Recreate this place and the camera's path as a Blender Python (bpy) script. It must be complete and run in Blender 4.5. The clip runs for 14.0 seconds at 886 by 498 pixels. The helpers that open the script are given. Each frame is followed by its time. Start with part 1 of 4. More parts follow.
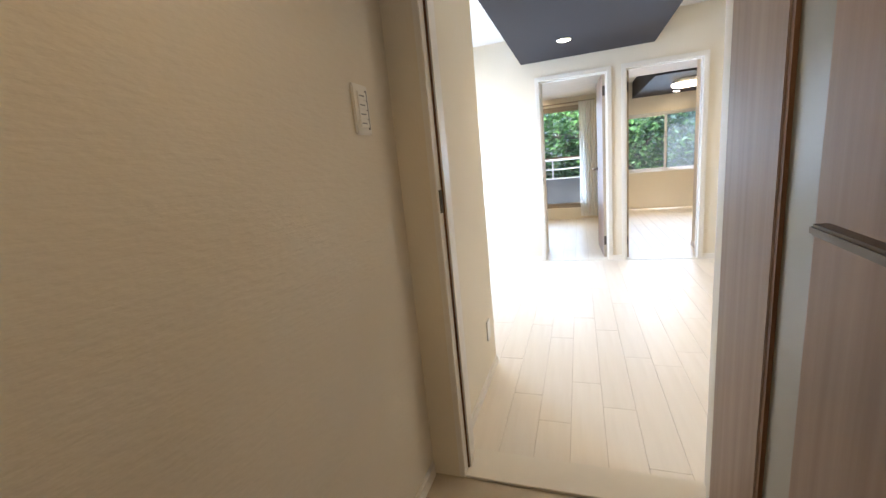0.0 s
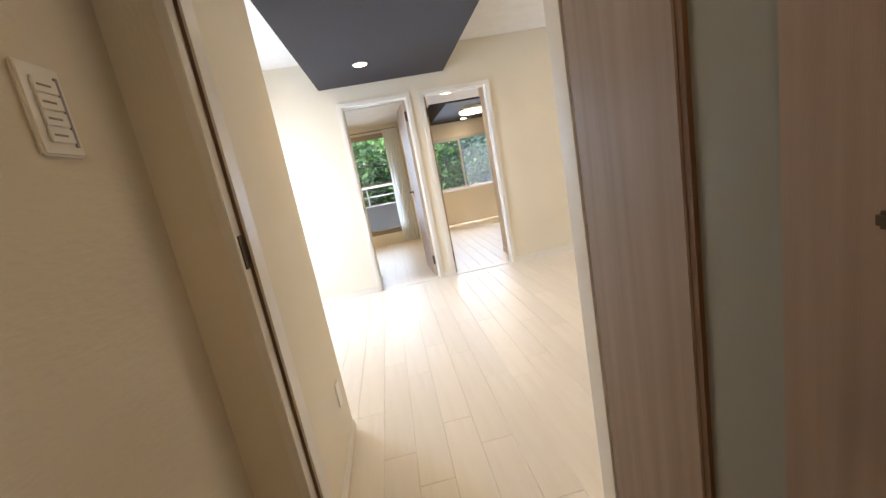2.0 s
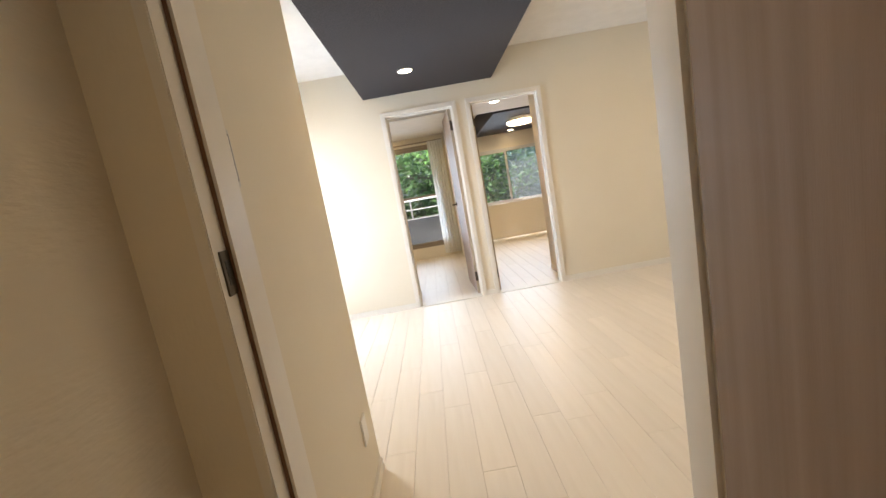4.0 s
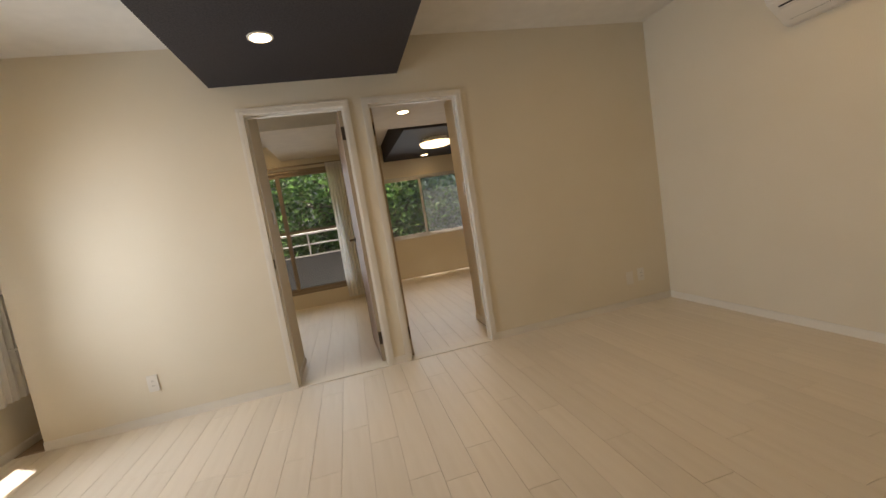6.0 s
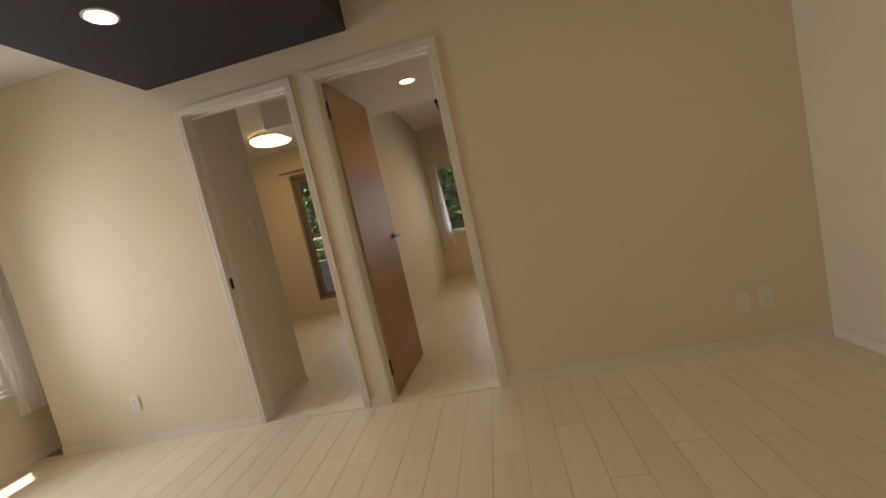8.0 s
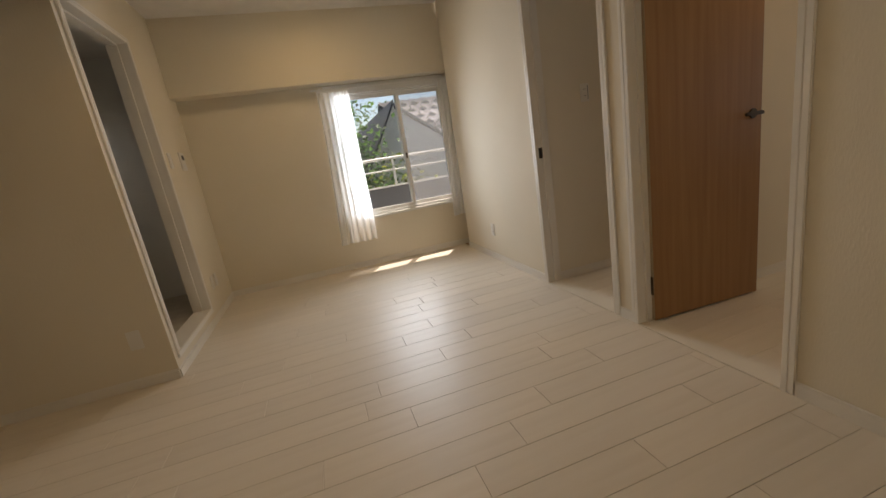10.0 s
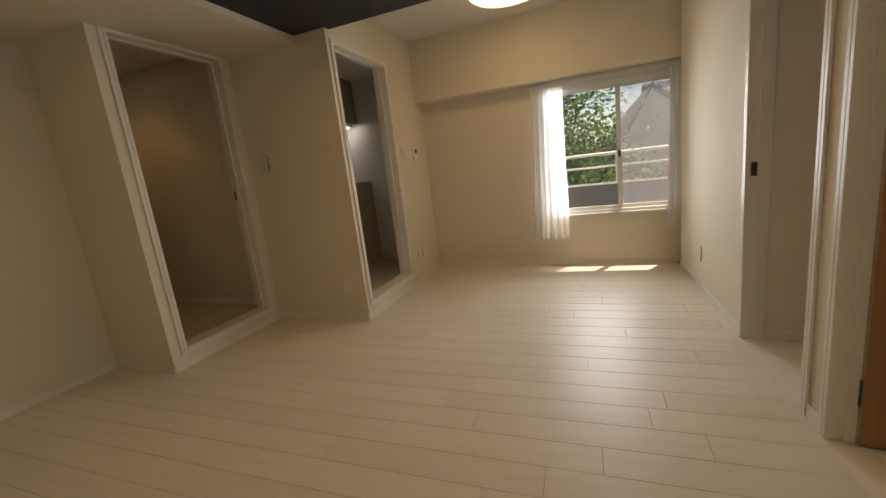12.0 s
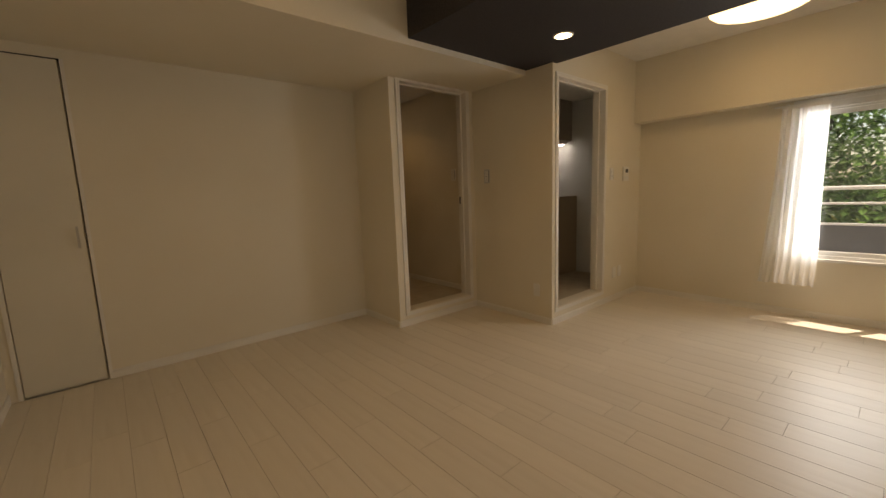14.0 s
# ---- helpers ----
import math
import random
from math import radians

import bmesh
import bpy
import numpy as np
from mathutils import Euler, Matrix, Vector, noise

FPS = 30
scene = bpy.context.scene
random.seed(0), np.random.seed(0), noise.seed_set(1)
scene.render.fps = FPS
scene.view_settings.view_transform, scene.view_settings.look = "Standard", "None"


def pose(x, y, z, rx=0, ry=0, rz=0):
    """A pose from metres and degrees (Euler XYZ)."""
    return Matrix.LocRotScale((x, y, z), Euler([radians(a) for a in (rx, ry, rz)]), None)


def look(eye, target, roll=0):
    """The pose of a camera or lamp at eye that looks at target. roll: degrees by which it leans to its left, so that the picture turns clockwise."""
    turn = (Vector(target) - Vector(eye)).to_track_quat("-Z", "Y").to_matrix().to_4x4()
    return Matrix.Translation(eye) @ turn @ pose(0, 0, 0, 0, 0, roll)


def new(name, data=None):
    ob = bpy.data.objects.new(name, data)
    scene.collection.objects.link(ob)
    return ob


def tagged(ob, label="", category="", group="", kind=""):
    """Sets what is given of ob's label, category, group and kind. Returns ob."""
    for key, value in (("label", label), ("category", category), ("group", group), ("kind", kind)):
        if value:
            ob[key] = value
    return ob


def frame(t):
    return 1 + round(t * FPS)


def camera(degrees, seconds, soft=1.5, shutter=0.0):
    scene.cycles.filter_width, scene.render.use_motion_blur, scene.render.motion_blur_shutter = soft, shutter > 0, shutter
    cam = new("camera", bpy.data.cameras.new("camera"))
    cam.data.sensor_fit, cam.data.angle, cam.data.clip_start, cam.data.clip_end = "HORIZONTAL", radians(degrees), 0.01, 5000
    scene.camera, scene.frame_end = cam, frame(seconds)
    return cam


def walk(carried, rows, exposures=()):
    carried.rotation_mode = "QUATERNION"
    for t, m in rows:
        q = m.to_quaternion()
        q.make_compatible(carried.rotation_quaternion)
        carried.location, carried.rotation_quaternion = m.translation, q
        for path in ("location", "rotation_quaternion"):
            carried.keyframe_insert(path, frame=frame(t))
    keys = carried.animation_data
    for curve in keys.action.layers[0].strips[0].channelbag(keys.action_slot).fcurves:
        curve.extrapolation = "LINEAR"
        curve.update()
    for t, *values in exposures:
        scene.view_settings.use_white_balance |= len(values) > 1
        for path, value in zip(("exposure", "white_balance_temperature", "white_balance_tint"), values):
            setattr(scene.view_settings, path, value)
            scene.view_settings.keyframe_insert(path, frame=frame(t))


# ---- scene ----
cam = camera(96.6, 14.0)
PATH = [
    (0, (0.429, -4.696, 1.224), (-0.23, -2.854, 0.813), -5.7),
    (0.5, (0.41, -4.478, 1.243), (0.269, -2.52, 0.858), -4.2),
    (1, (0.378, -4.382, 1.221), (0.536, -2.43, 0.815), -8.7),
    (1.5, (0.372, -4.389, 1.239), (0.588, -2.435, 0.87), -8.4),
    (2, (0.34, -4.39, 1.206), (0.55, -2.44, 0.817), -10.8),
    (2.5, (0.335, -4.39, 1.218), (0.467, -2.425, 0.87), -9.8),
    (2.7, (0.323, -4.388, 1.224), (0.374, -2.416, 0.895), -8.8),
    (4.8, (0.386, -3.779, 1.161), (0.419, -1.788, 0.972), -10.7),
    (5, (0.395, -3.66, 1.167), (0.628, -1.677, 1.049), -12.4),
    (5.5, (0.478, -3.356, 1.175), (0.705, -1.376, 1.006), -10.6),
    (6, (0.593, -3.057, 1.148), (1.042, -1.118, 0.948), -9.2),
    (6.5, (0.858, -2.794, 1.047), (1.491, -0.901, 0.922), -11.8),
    (7, (1.208, -2.655, 1.117), (1.374, -0.674, 0.898), -8.9),
    (7.2, (1.332, -2.595, 1.12), (1.377, -0.606, 0.909), -9.0),
    (9.3, (2.326, -1.798, 1.075), (0.927, -0.412, 0.723), -9.1),
    (9.5, (2.404, -1.745, 1.108), (0.776, -0.707, 0.587), -7.9),
    (10, (2.497, -1.474, 1.048), (0.626, -0.942, 0.583), -9.3),
    (10.5, (2.545, -1.253, 1.103), (0.604, -1.094, 0.649), -6.2),
    (11, (2.649, -1.167, 1.116), (0.791, -1.763, 0.677), -8.4),
    (11.5, (2.587, -0.959, 1.095), (0.715, -1.53, 0.682), -5.9),
    (12, (2.543, -0.776, 1.117), (0.711, -1.481, 0.733), -6.7),
    (12.5, (2.652, -0.564, 1.127), (1.019, -1.609, 0.635), -3.3),
    (13, (2.767, -0.505, 1.159), (1.26, -1.763, 0.778), -2.3),
    (13.5, (2.796, -0.516, 1.182), (1.463, -1.966, 0.837), -1.2),
    (14, (2.821, -0.532, 1.191), (1.538, -2.041, 0.912), -2.1),
]
walk(cam, [(t, look(eye, target, roll)) for t, eye, target, roll in PATH],
     [(0, 2.35, 5400, 12), (1.5, 2.15, 5800, 13), (2.7, 2.15, 5900, 14), (5, 1.45, 6500, 14), (5.7, 0.85, 6900, 15), (6.5, 0.5, 8000, 18),
      (7.2, 0.5, 8000, 18), (9.5, 0.32, 7300, 17), (10.5, 0.15, 7400, 17), (11.5, 0.22, 7700, 17), (14, 0.22, 8600, 18)])

# ---- world, sun, exposure ----
SUN_DIR = Vector((0.25, -0.15, -1.0)).normalized()
world = bpy.data.worlds.new("sky")
scene.world = world
world.use_nodes = True
wn = world.node_tree
sky = wn.nodes.new("ShaderNodeTexSky")
sky.sky_type = "NISHITA"
sky.sun_disc = False
sky.sun_elevation = math.asin(-SUN_DIR.z)
sky.sun_rotation = math.atan2(-SUN_DIR.x, -SUN_DIR.y)
wn.links.new(sky.outputs[0], wn.nodes["Background"].inputs[0])
wn.nodes["Background"].inputs[1].default_value = 0.15
sun = new("sun", bpy.data.lights.new("sun", "SUN"))
sun.data.energy, sun.data.angle, sun.data.color = 5.0, radians(0.6), (1, 0.95, 0.88)
sun.rotation_euler = SUN_DIR.to_track_quat("-Z", "Y").to_euler()


def area(name, m, sx, sy, power, color, spread=118):
    lamp = new(name, bpy.data.lights.new(name, "AREA"))
    lamp.data.shape, lamp.data.size, lamp.data.size_y = "RECTANGLE", sx, sy
    lamp.data.energy, lamp.data.color = power, color
    lamp.data.spread = radians(spread)
    lamp.matrix_world = m
    return lamp


# daylight of the sky, in the openings of the three windows
DAY = (0.74, 0.87, 1.0)
area("window_light_west", look((-1.732, -0.76, 1.15), (0, -0.95, 1.03)), 0.74, 1.18, 14.0, DAY, 128)
area("window_light_balcony_room", look((-0.16, 3.11, 1.16), (-0.16, 1.6, 1.0)), 1.4, 1.7, 3.2, DAY, 105)
area("window_light_corner_room", look((1.95, 4.02, 1.26), (1.95, 2.5, 1.1)), 1.9, 1.0, 4.5, DAY, 105)


# ---- materials ----
def material(name, color, rough=0.5, metal=0.0, second=None, scale=8.0, stretch=(1, 1, 1), bump=0.0, bump_scale=60.0,
             amount=1.0, per_object=0.0, coat=0.0, spec=0.5, bump_stretch=(1, 1, 1), detail=6.0):
    m = bpy.data.materials.new(name)
    m.use_nodes = True
    nt = m.node_tree
    b = nt.nodes["Principled BSDF"]
    b.inputs["Roughness"].default_value = rough
    b.inputs["Metallic"].default_value = metal
    b.inputs["Coat Weight"].default_value = coat
    b.inputs["Specular IOR Level"].default_value = spec
    coord = nt.nodes.new("ShaderNodeTexCoord")
    second = second or tuple(c * 0.93 for c in color)

    def noise_at(sc, st, det):
        mp = nt.nodes.new("ShaderNodeMapping")
        mp.inputs["Scale"].default_value = st
        nt.links.new(coord.outputs["Object"], mp.inputs[0])
        n = nt.nodes.new("ShaderNodeTexNoise")
        n.inputs["Scale"].default_value, n.inputs["Detail"].default_value = sc, det
        nt.links.new(mp.outputs[0], n.inputs[0])
        return n

    big = noise_at(scale, stretch, detail)
    ramp = nt.nodes.new("ShaderNodeMapRange")
    ramp.inputs[1].default_value, ramp.inputs[2].default_value = 0.3, 0.7
    ramp.inputs[4].default_value = amount
    nt.links.new(big.outputs[0], ramp.inputs[0])
    mix = nt.nodes.new("ShaderNodeMix")
    mix.data_type = "RGBA"
    mix.inputs[6].default_value, mix.inputs[7].default_value = (*color, 1), (*second, 1)
    nt.links.new(ramp.outputs[0], mix.inputs[0])
    out = mix.outputs[2]
    if per_object:
        info = nt.nodes.new("ShaderNodeObjectInfo")
        mr = nt.nodes.new("ShaderNodeMapRange")
        mr.inputs[3].default_value, mr.inputs[4].default_value = 1 - per_object, 1 + per_object
        nt.links.new(info.outputs["Random"], mr.inputs[0])
        hsv = nt.nodes.new("ShaderNodeHueSaturation")
        nt.links.new(mr.outputs[0], hsv.inputs["Value"])
        nt.links.new(out, hsv.inputs["Color"])
        out = hsv.outputs[0]
    nt.links.new(out, b.inputs["Base Color"])
    if bump:
        fine = noise_at(bump_scale, bump_stretch, 3.0)
        bp = nt.nodes.new("ShaderNodeBump")
        bp.inputs["Strength"].default_value, bp.inputs["Distance"].default_value = bump, 0.002
        nt.links.new(fine.outputs[0], bp.inputs["Height"])
        nt.links.new(bp.outputs[0], b.inputs["Normal"])
    return m


def emitter(name, color, strength):
    m = bpy.data.materials.new(name)
    m.use_nodes = True
    b = m.node_tree.nodes["Principled BSDF"]
    b.inputs["Base Color"].default_value = (0.9, 0.9, 0.88, 1)
    b.inputs["Emission Color"].default_value = (*color, 1)
    b.inputs["Emission Strength"].default_value = strength
    return m


def clear_pane(name, tint, milk, milk_color=(0.8, 0.82, 0.8)):
    """Thin glass: straight through, a little gloss, and a share of scattering for dust or mesh."""
    m = bpy.data.materials.new(name)
    m.use_nodes = True
    nt = m.node_tree
    nt.nodes.remove(nt.nodes["Principled BSDF"])
    tr, gl, df = (nt.nodes.new("ShaderNodeBsdf" + k) for k in ("Transparent", "Glossy", "Translucent"))
    tr.inputs[0].default_value = (*tint, 1)
    gl.inputs["Roughness"].default_value = 0.03
    df.inputs[0].default_value = (*milk_color, 1)
    fr = nt.nodes.new("ShaderNodeFresnel")
    fr.inputs[0].default_value = 1.45
    m1, m2 = nt.nodes.new("ShaderNodeMixShader"), nt.nodes.new("ShaderNodeMixShader")
    m1.inputs[0].default_value = milk
    nt.links.new(tr.outputs[0], m1.inputs[1])
    nt.links.new(df.outputs[0], m1.inputs[2])
    nt.links.new(fr.outputs[0], m2.inputs[0])
    nt.links.new(m1.outputs[0], m2.inputs[1])
    nt.links.new(gl.outputs[0], m2.inputs[2])
    nt.links.new(m2.outputs[0], nt.nodes["Material Output"].inputs[0])
    return m


def sheer(name):
    m = bpy.data.materials.new(name)
    m.use_nodes = True
    nt = m.node_tree
    nt.nodes.remove(nt.nodes["Principled BSDF"])
    tr, df, tl = (nt.nodes.new("ShaderNodeBsdf" + k) for k in ("Transparent", "Diffuse", "Translucent"))
    df.inputs[0].default_value = tl.inputs[0].default_value = (0.95, 0.95, 0.94, 1)
    a, b = nt.nodes.new("ShaderNodeMixShader"), nt.nodes.new("ShaderNodeMixShader")
    a.inputs[0].default_value, b.inputs[0].default_value = 0.6, 0.86
    nt.links.new(df.outputs[0], a.inputs[1])
    nt.links.new(tl.outputs[0], a.inputs[2])
    nt.links.new(tr.outputs[0], b.inputs[1])
    nt.links.new(a.outputs[0], b.inputs[2])
    nt.links.new(b.outputs[0], nt.nodes["Material Output"].inputs[0])
    return m


def leafy(name, color, second):
    m = material(name, color, 0.45, second=second, scale=3.0, amount=1.0)
    nt = m.node_tree
    b = nt.nodes["Principled BSDF"]
    geo = nt.nodes.new("ShaderNodeNewGeometry")
    mr = nt.nodes.new("ShaderNodeMapRange")
    mr.inputs[3].default_value, mr.inputs[4].default_value = 0.35, 1.95
    hsv = nt.nodes.new("ShaderNodeHueSaturation")
    nt.links.new(geo.outputs["Random Per Island"], mr.inputs[0])
    nt.links.new(mr.outputs[0], hsv.inputs["Value"])
    src = b.inputs["Base Color"].links[0].from_socket
    nt.links.new(src, hsv.inputs["Color"])
    nt.links.new(hsv.outputs[0], b.inputs["Base Color"])
    tl = nt.nodes.new("ShaderNodeBsdfTranslucent")
    nt.links.new(hsv.outputs[0], tl.inputs[0])
    mx = nt.nodes.new("ShaderNodeMixShader")
    mx.inputs[0].default_value = 0.58
    nt.links.new(b.outputs[0], mx.inputs[1])
    nt.links.new(tl.outputs[0], mx.inputs[2])
    nt.links.new(mx.outputs[0], nt.nodes["Material Output"].inputs[0])
    return m


WALL = material("cream_wallpaper", (0.775, 0.72, 0.605), 0.75, second=(0.745, 0.685, 0.565), scale=1.5, bump=0.35, bump_scale=140,
                bump_stretch=(1, 1, 0.35), spec=0.25)
HALLPAPER = material("coarse_cream_wallpaper", (0.75, 0.70, 0.60), 0.75, second=(0.70, 0.645, 0.535), scale=2.5, bump=0.6, bump_scale=95,
                     bump_stretch=(1, 0.4, 1.3), spec=0.25)
CEIL = material("white_ceiling_paper", (0.82, 0.80, 0.76), 0.8, bump=0.25, bump_scale=160, spec=0.2)
DARK = material("charcoal_ceiling_paper", (0.030, 0.028, 0.032), 0.7, second=(0.058, 0.054, 0.060), scale=110, bump=0.5,
                bump_scale=150, spec=0.25)
TRIM = material("white_trim", (0.82, 0.79, 0.73), 0.4, scale=3)
SILLM = material("off_white_threshold", (0.78, 0.73, 0.63), 0.45, scale=4)
PLANK = material("whitewashed_plank", (0.77, 0.71, 0.62), 0.42, second=(0.71, 0.645, 0.55), scale=3, stretch=(9, 0.6, 1), amount=0.8, detail=9,
                 bump=0.08, bump_scale=90, bump_stretch=(6, 0.6, 1), per_object=0.035, coat=0.03, spec=0.40)
JOINT = material("floor_joint", (0.36, 0.27, 0.19), 0.7)
ORANGE = material("orange_brown_wood", (0.38, 0.215, 0.095), 0.48, second=(0.28, 0.14, 0.056), scale=2.4, stretch=(12, 12, 0.5), amount=0.85, detail=11,
                  bump=0.1, bump_scale=70, bump_stretch=(8, 8, 0.4))
PALEWOOD = material("greyish_pink_wood", (0.36, 0.275, 0.235), 0.5, second=(0.25, 0.18, 0.145), scale=2.6, stretch=(13, 13, 0.5), amount=0.85, detail=11,
                    bump=0.12, bump_scale=80, bump_stretch=(8, 8, 0.4))
BROWN = material("brown_wood_edge", (0.16, 0.08, 0.04), 0.5, scale=6, stretch=(8, 8, 0.5))
WHITEDOOR = material("white_laminate", (0.75, 0.71, 0.61), 0.4, scale=2)
PLASTIC = material("white_plastic", (0.82, 0.80, 0.75), 0.35, scale=4)
GREYPL = material("grey_plastic", (0.25, 0.25, 0.25), 0.4)
BLACK = material("black_plastic", (0.02, 0.02, 0.02), 0.4)
STEEL = material("brushed_steel", (0.55, 0.53, 0.5), 0.35, 0.9, scale=30)
BRONZE = material("dark_bronze_metal", (0.10, 0.08, 0.06), 0.4, 0.8)
ALU = material("silver_aluminium", (0.62, 0.62, 0.60), 0.4, 0.35, scale=6)
WHITEALU = material("white_painted_frame", (0.80, 0.80, 0.78), 0.4, scale=5)
BRONZEALU = material("bronze_aluminium", (0.30, 0.25, 0.19), 0.4, 0.4, scale=6)
GREYPANEL = material("grey_balcony_panel", (0.13, 0.135, 0.155), 0.55, scale=2, second=(0.11, 0.115, 0.13))
CONCRETE = material("pale_concrete", (0.45, 0.44, 0.42), 0.85, scale=3, second=(0.36, 0.35, 0.33), bump=0.4, bump_scale=60)
STUCCO = material("beige_stucco", (0.80, 0.79, 0.73), 0.85, scale=2, second=(0.66, 0.65, 0.59), bump=0.5, bump_scale=70)
ROOFTILE = material("pale_roof_tile", (0.74, 0.70, 0.69), 0.6, scale=12, second=(0.62, 0.58, 0.57))
DARKWOOD = material("dark_bargeboard", (0.045, 0.043, 0.05), 0.6, scale=6)
GROUND = material("garden_soil", (0.16, 0.14, 0.10), 0.9, scale=1.2, second=(0.08, 0.10, 0.04), bump=0.5, bump_scale=20)
BARK = material("grey_brown_bark", (0.12, 0.095, 0.07), 0.9, scale=10, stretch=(3, 3, 0.6), second=(0.07, 0.055, 0.04), bump=0.8,
                bump_scale=30)
LEAF = leafy("fresh_green_leaf", (0.14, 0.25, 0.07), (0.08, 0.16, 0.05))
LEAFY = leafy("yellow_green_leaf", (0.26, 0.27, 0.05), (0.18, 0.22, 0.04))
LEAFB = leafy("grey_green_leaf", (0.20, 0.26, 0.19), (0.12, 0.17, 0.13))
GLASS = clear_pane("clear_glass", (0.97, 0.98, 0.97), 0.02)
MESHPANE = clear_pane("glass_behind_insect_mesh", (0.92, 0.92, 0.92), 0.2, (0.9, 0.91, 0.9))
THINMESH = clear_pane("glass_behind_fine_mesh", (0.95, 0.96, 1.0), 0.12, (0.75, 0.78, 0.80))
FROST = material("frosted_glass", (0.26, 0.28, 0.28), 0.3, scale=2)
SHEER = sheer("sheer_white_voile")
TILE = material("grey_kitchen_panel", (0.68, 0.68, 0.66), 0.25, scale=2, second=(0.63, 0.63, 0.61))
KFLOOR = material("beige_kitchen_floor", (0.52, 0.46, 0.36), 0.45, scale=9, second=(0.42, 0.36, 0.27))
CABDARK = material("dark_brown_cabinet", (0.36, 0.32, 0.27), 0.35, scale=5, stretch=(8, 8, 0.5))
BEIGE = material("beige_cabinet_side", (0.45, 0.36, 0.25), 0.5, scale=4)
LAMP_DOWN = emitter("downlight_glow", (1.0, 0.80, 0.52), 9)
LAMP_ROUND = emitter("round_lamp_glow", (1.0, 0.78, 0.46), 2.2)
LAMP_TUBE = emitter("tube_glow", (0.95, 0.97, 1.0), 9)


# ---- mesh helpers ----
def put(bm, x0, x1, y0, y1, z0, z1, bevel=0.0):
    """One block between two corners, added to bm; bevel rounds its edges."""
    r = bmesh.ops.create_cube(bm, size=1, matrix=Matrix.Translation(((x0 + x1) / 2, (y0 + y1) / 2, (z0 + z1) / 2))
                              @ Matrix.Diagonal((abs(x1 - x0), abs(y1 - y0), abs(z1 - z0), 1)))
    if bevel:
        edges = list({e for v in r["verts"] for e in v.link_edges})
        bmesh.ops.bevel(bm, geom=edges, offset=bevel, segments=2, affect="EDGES", clamp_overlap=True)
    return bm


def block(*dims, bevel=0.0):
    return put(bmesh.new(), *dims, bevel=bevel)


def blocks(rows, bevel=0.0):
    bm = bmesh.new()
    for r in rows:
        put(bm, *r, bevel=bevel)
    return bm


def tube(bm, a, b, r, r2=None, seg=16):
    a, b = Vector(a), Vector(b)
    d = b - a
    bmesh.ops.create_cone(bm, cap_ends=True, segments=seg, radius1=r, radius2=r if r2 is None else r2, depth=d.length,
                          matrix=Matrix.Translation((a + b) / 2) @ d.to_track_quat("Z", "Y").to_matrix().to_4x4())
    return bm


def rod(a, b, r, r2=None, seg=16):
    return tube(bmesh.new(), a, b, r, r2, seg)


def lathe(profile, seg=40):
    """A turned shape about z, from (radius, height) pairs."""
    bm = bmesh.new()
    rings = []
    for r, z in profile:
        rings.append([bm.verts.new((r * math.cos(2 * math.pi * i / seg), r * math.sin(2 * math.pi * i / seg), z)) for i in range(seg)])
    for p, q in zip(rings, rings[1:]):
        for i in range(seg):
            bm.faces.new((p[i], p[(i + 1) % seg], q[(i + 1) % seg], q[i]))
    bm.faces.new(list(reversed(rings[0])))
    bm.faces.new(rings[-1])
    return bm


def mesh_of(name, bm, mat, smooth=False):
    bmesh.ops.recalc_face_normals(bm, faces=bm.faces)
    me = bpy.data.meshes.new(name)
    bm.to_mesh(me)
    bm.free()
    me.materials.append(mat)
    if smooth:
        me.shade_smooth()
    return me


def part(name, bm, mat, parent, label="", smooth=False, m=None):
    ob = new(name, mesh_of(name, bm, mat, smooth))
    ob.parent = parent
    if m is not None:
        ob.matrix_basis = m
    return tagged(ob, label)


def thing(name, label, category, m=None, group="", kind=""):
    ob = new(name)
    if m is not None:
        ob.matrix_world = m
    return tagged(ob, label, category, group, kind)


def structure(name, bm, mat, label, category):
    return tagged(new(name, mesh_of(name, bm, mat)), label, category, kind="structure")


# ---- plan: the main room and what lies round it ----
XW, XE = -1.75, 3.40          # west (window) and east wall faces
YD, YB, YK = -3.42, -4.03, -2.49  # hall door wall, back wall, kitchen wall faces
XN = -1.56                     # west end of the north wall, beside the shelf niche
XJ, XBOX = 0.90, -0.082         # jog beside the hall door, kitchen box side
ZC = 2.48                      # ceiling
HF = 0.125                     # raised floor of hall and kitchen
DL = (0.037, 0.727)            # clear openings of the two room doors
DR = (0.903, 1.597)
DH = 2.012

floor = structure("floor", blocks([(XW, XE, YK, 0.02, -0.2, -0.006), (XW, XN, 0.02, 0.30, -0.2, -0.002), (XBOX, XE, YD, YK, -0.2, -0.006),
                                   (XJ, XE, YB, YD, -0.2, -0.006)]), JOINT, "whitewashed wooden plank floor with thin dark joints", "floor")
floor_rooms = structure("floor_bedrooms", blocks([(XW - 0.1, 0.77, 0.10, 3.15, -0.2, -0.004), (0.85, 4.4, 0.10, 4.06, -0.2, -0.004)]), JOINT,
                        "whitewashed plank floor of the two bedrooms", "floor")
wall_north = structure("wall_north", blocks([
    (XN, DL[0], 0, 0.10, -0.2, ZC + 0.2), (DL[1], DR[0], 0, 0.10, -0.2, ZC + 0.2), (DR[1], 4.6, 0, 0.10, -0.2, ZC + 0.2),
    (DL[0], DL[1], 0, 0.10, DH, ZC + 0.2), (DR[0], DR[1], 0, 0.10, DH, ZC + 0.2)]), WALL,
    "cream wallpapered wall with two bedroom doorways", "wall")
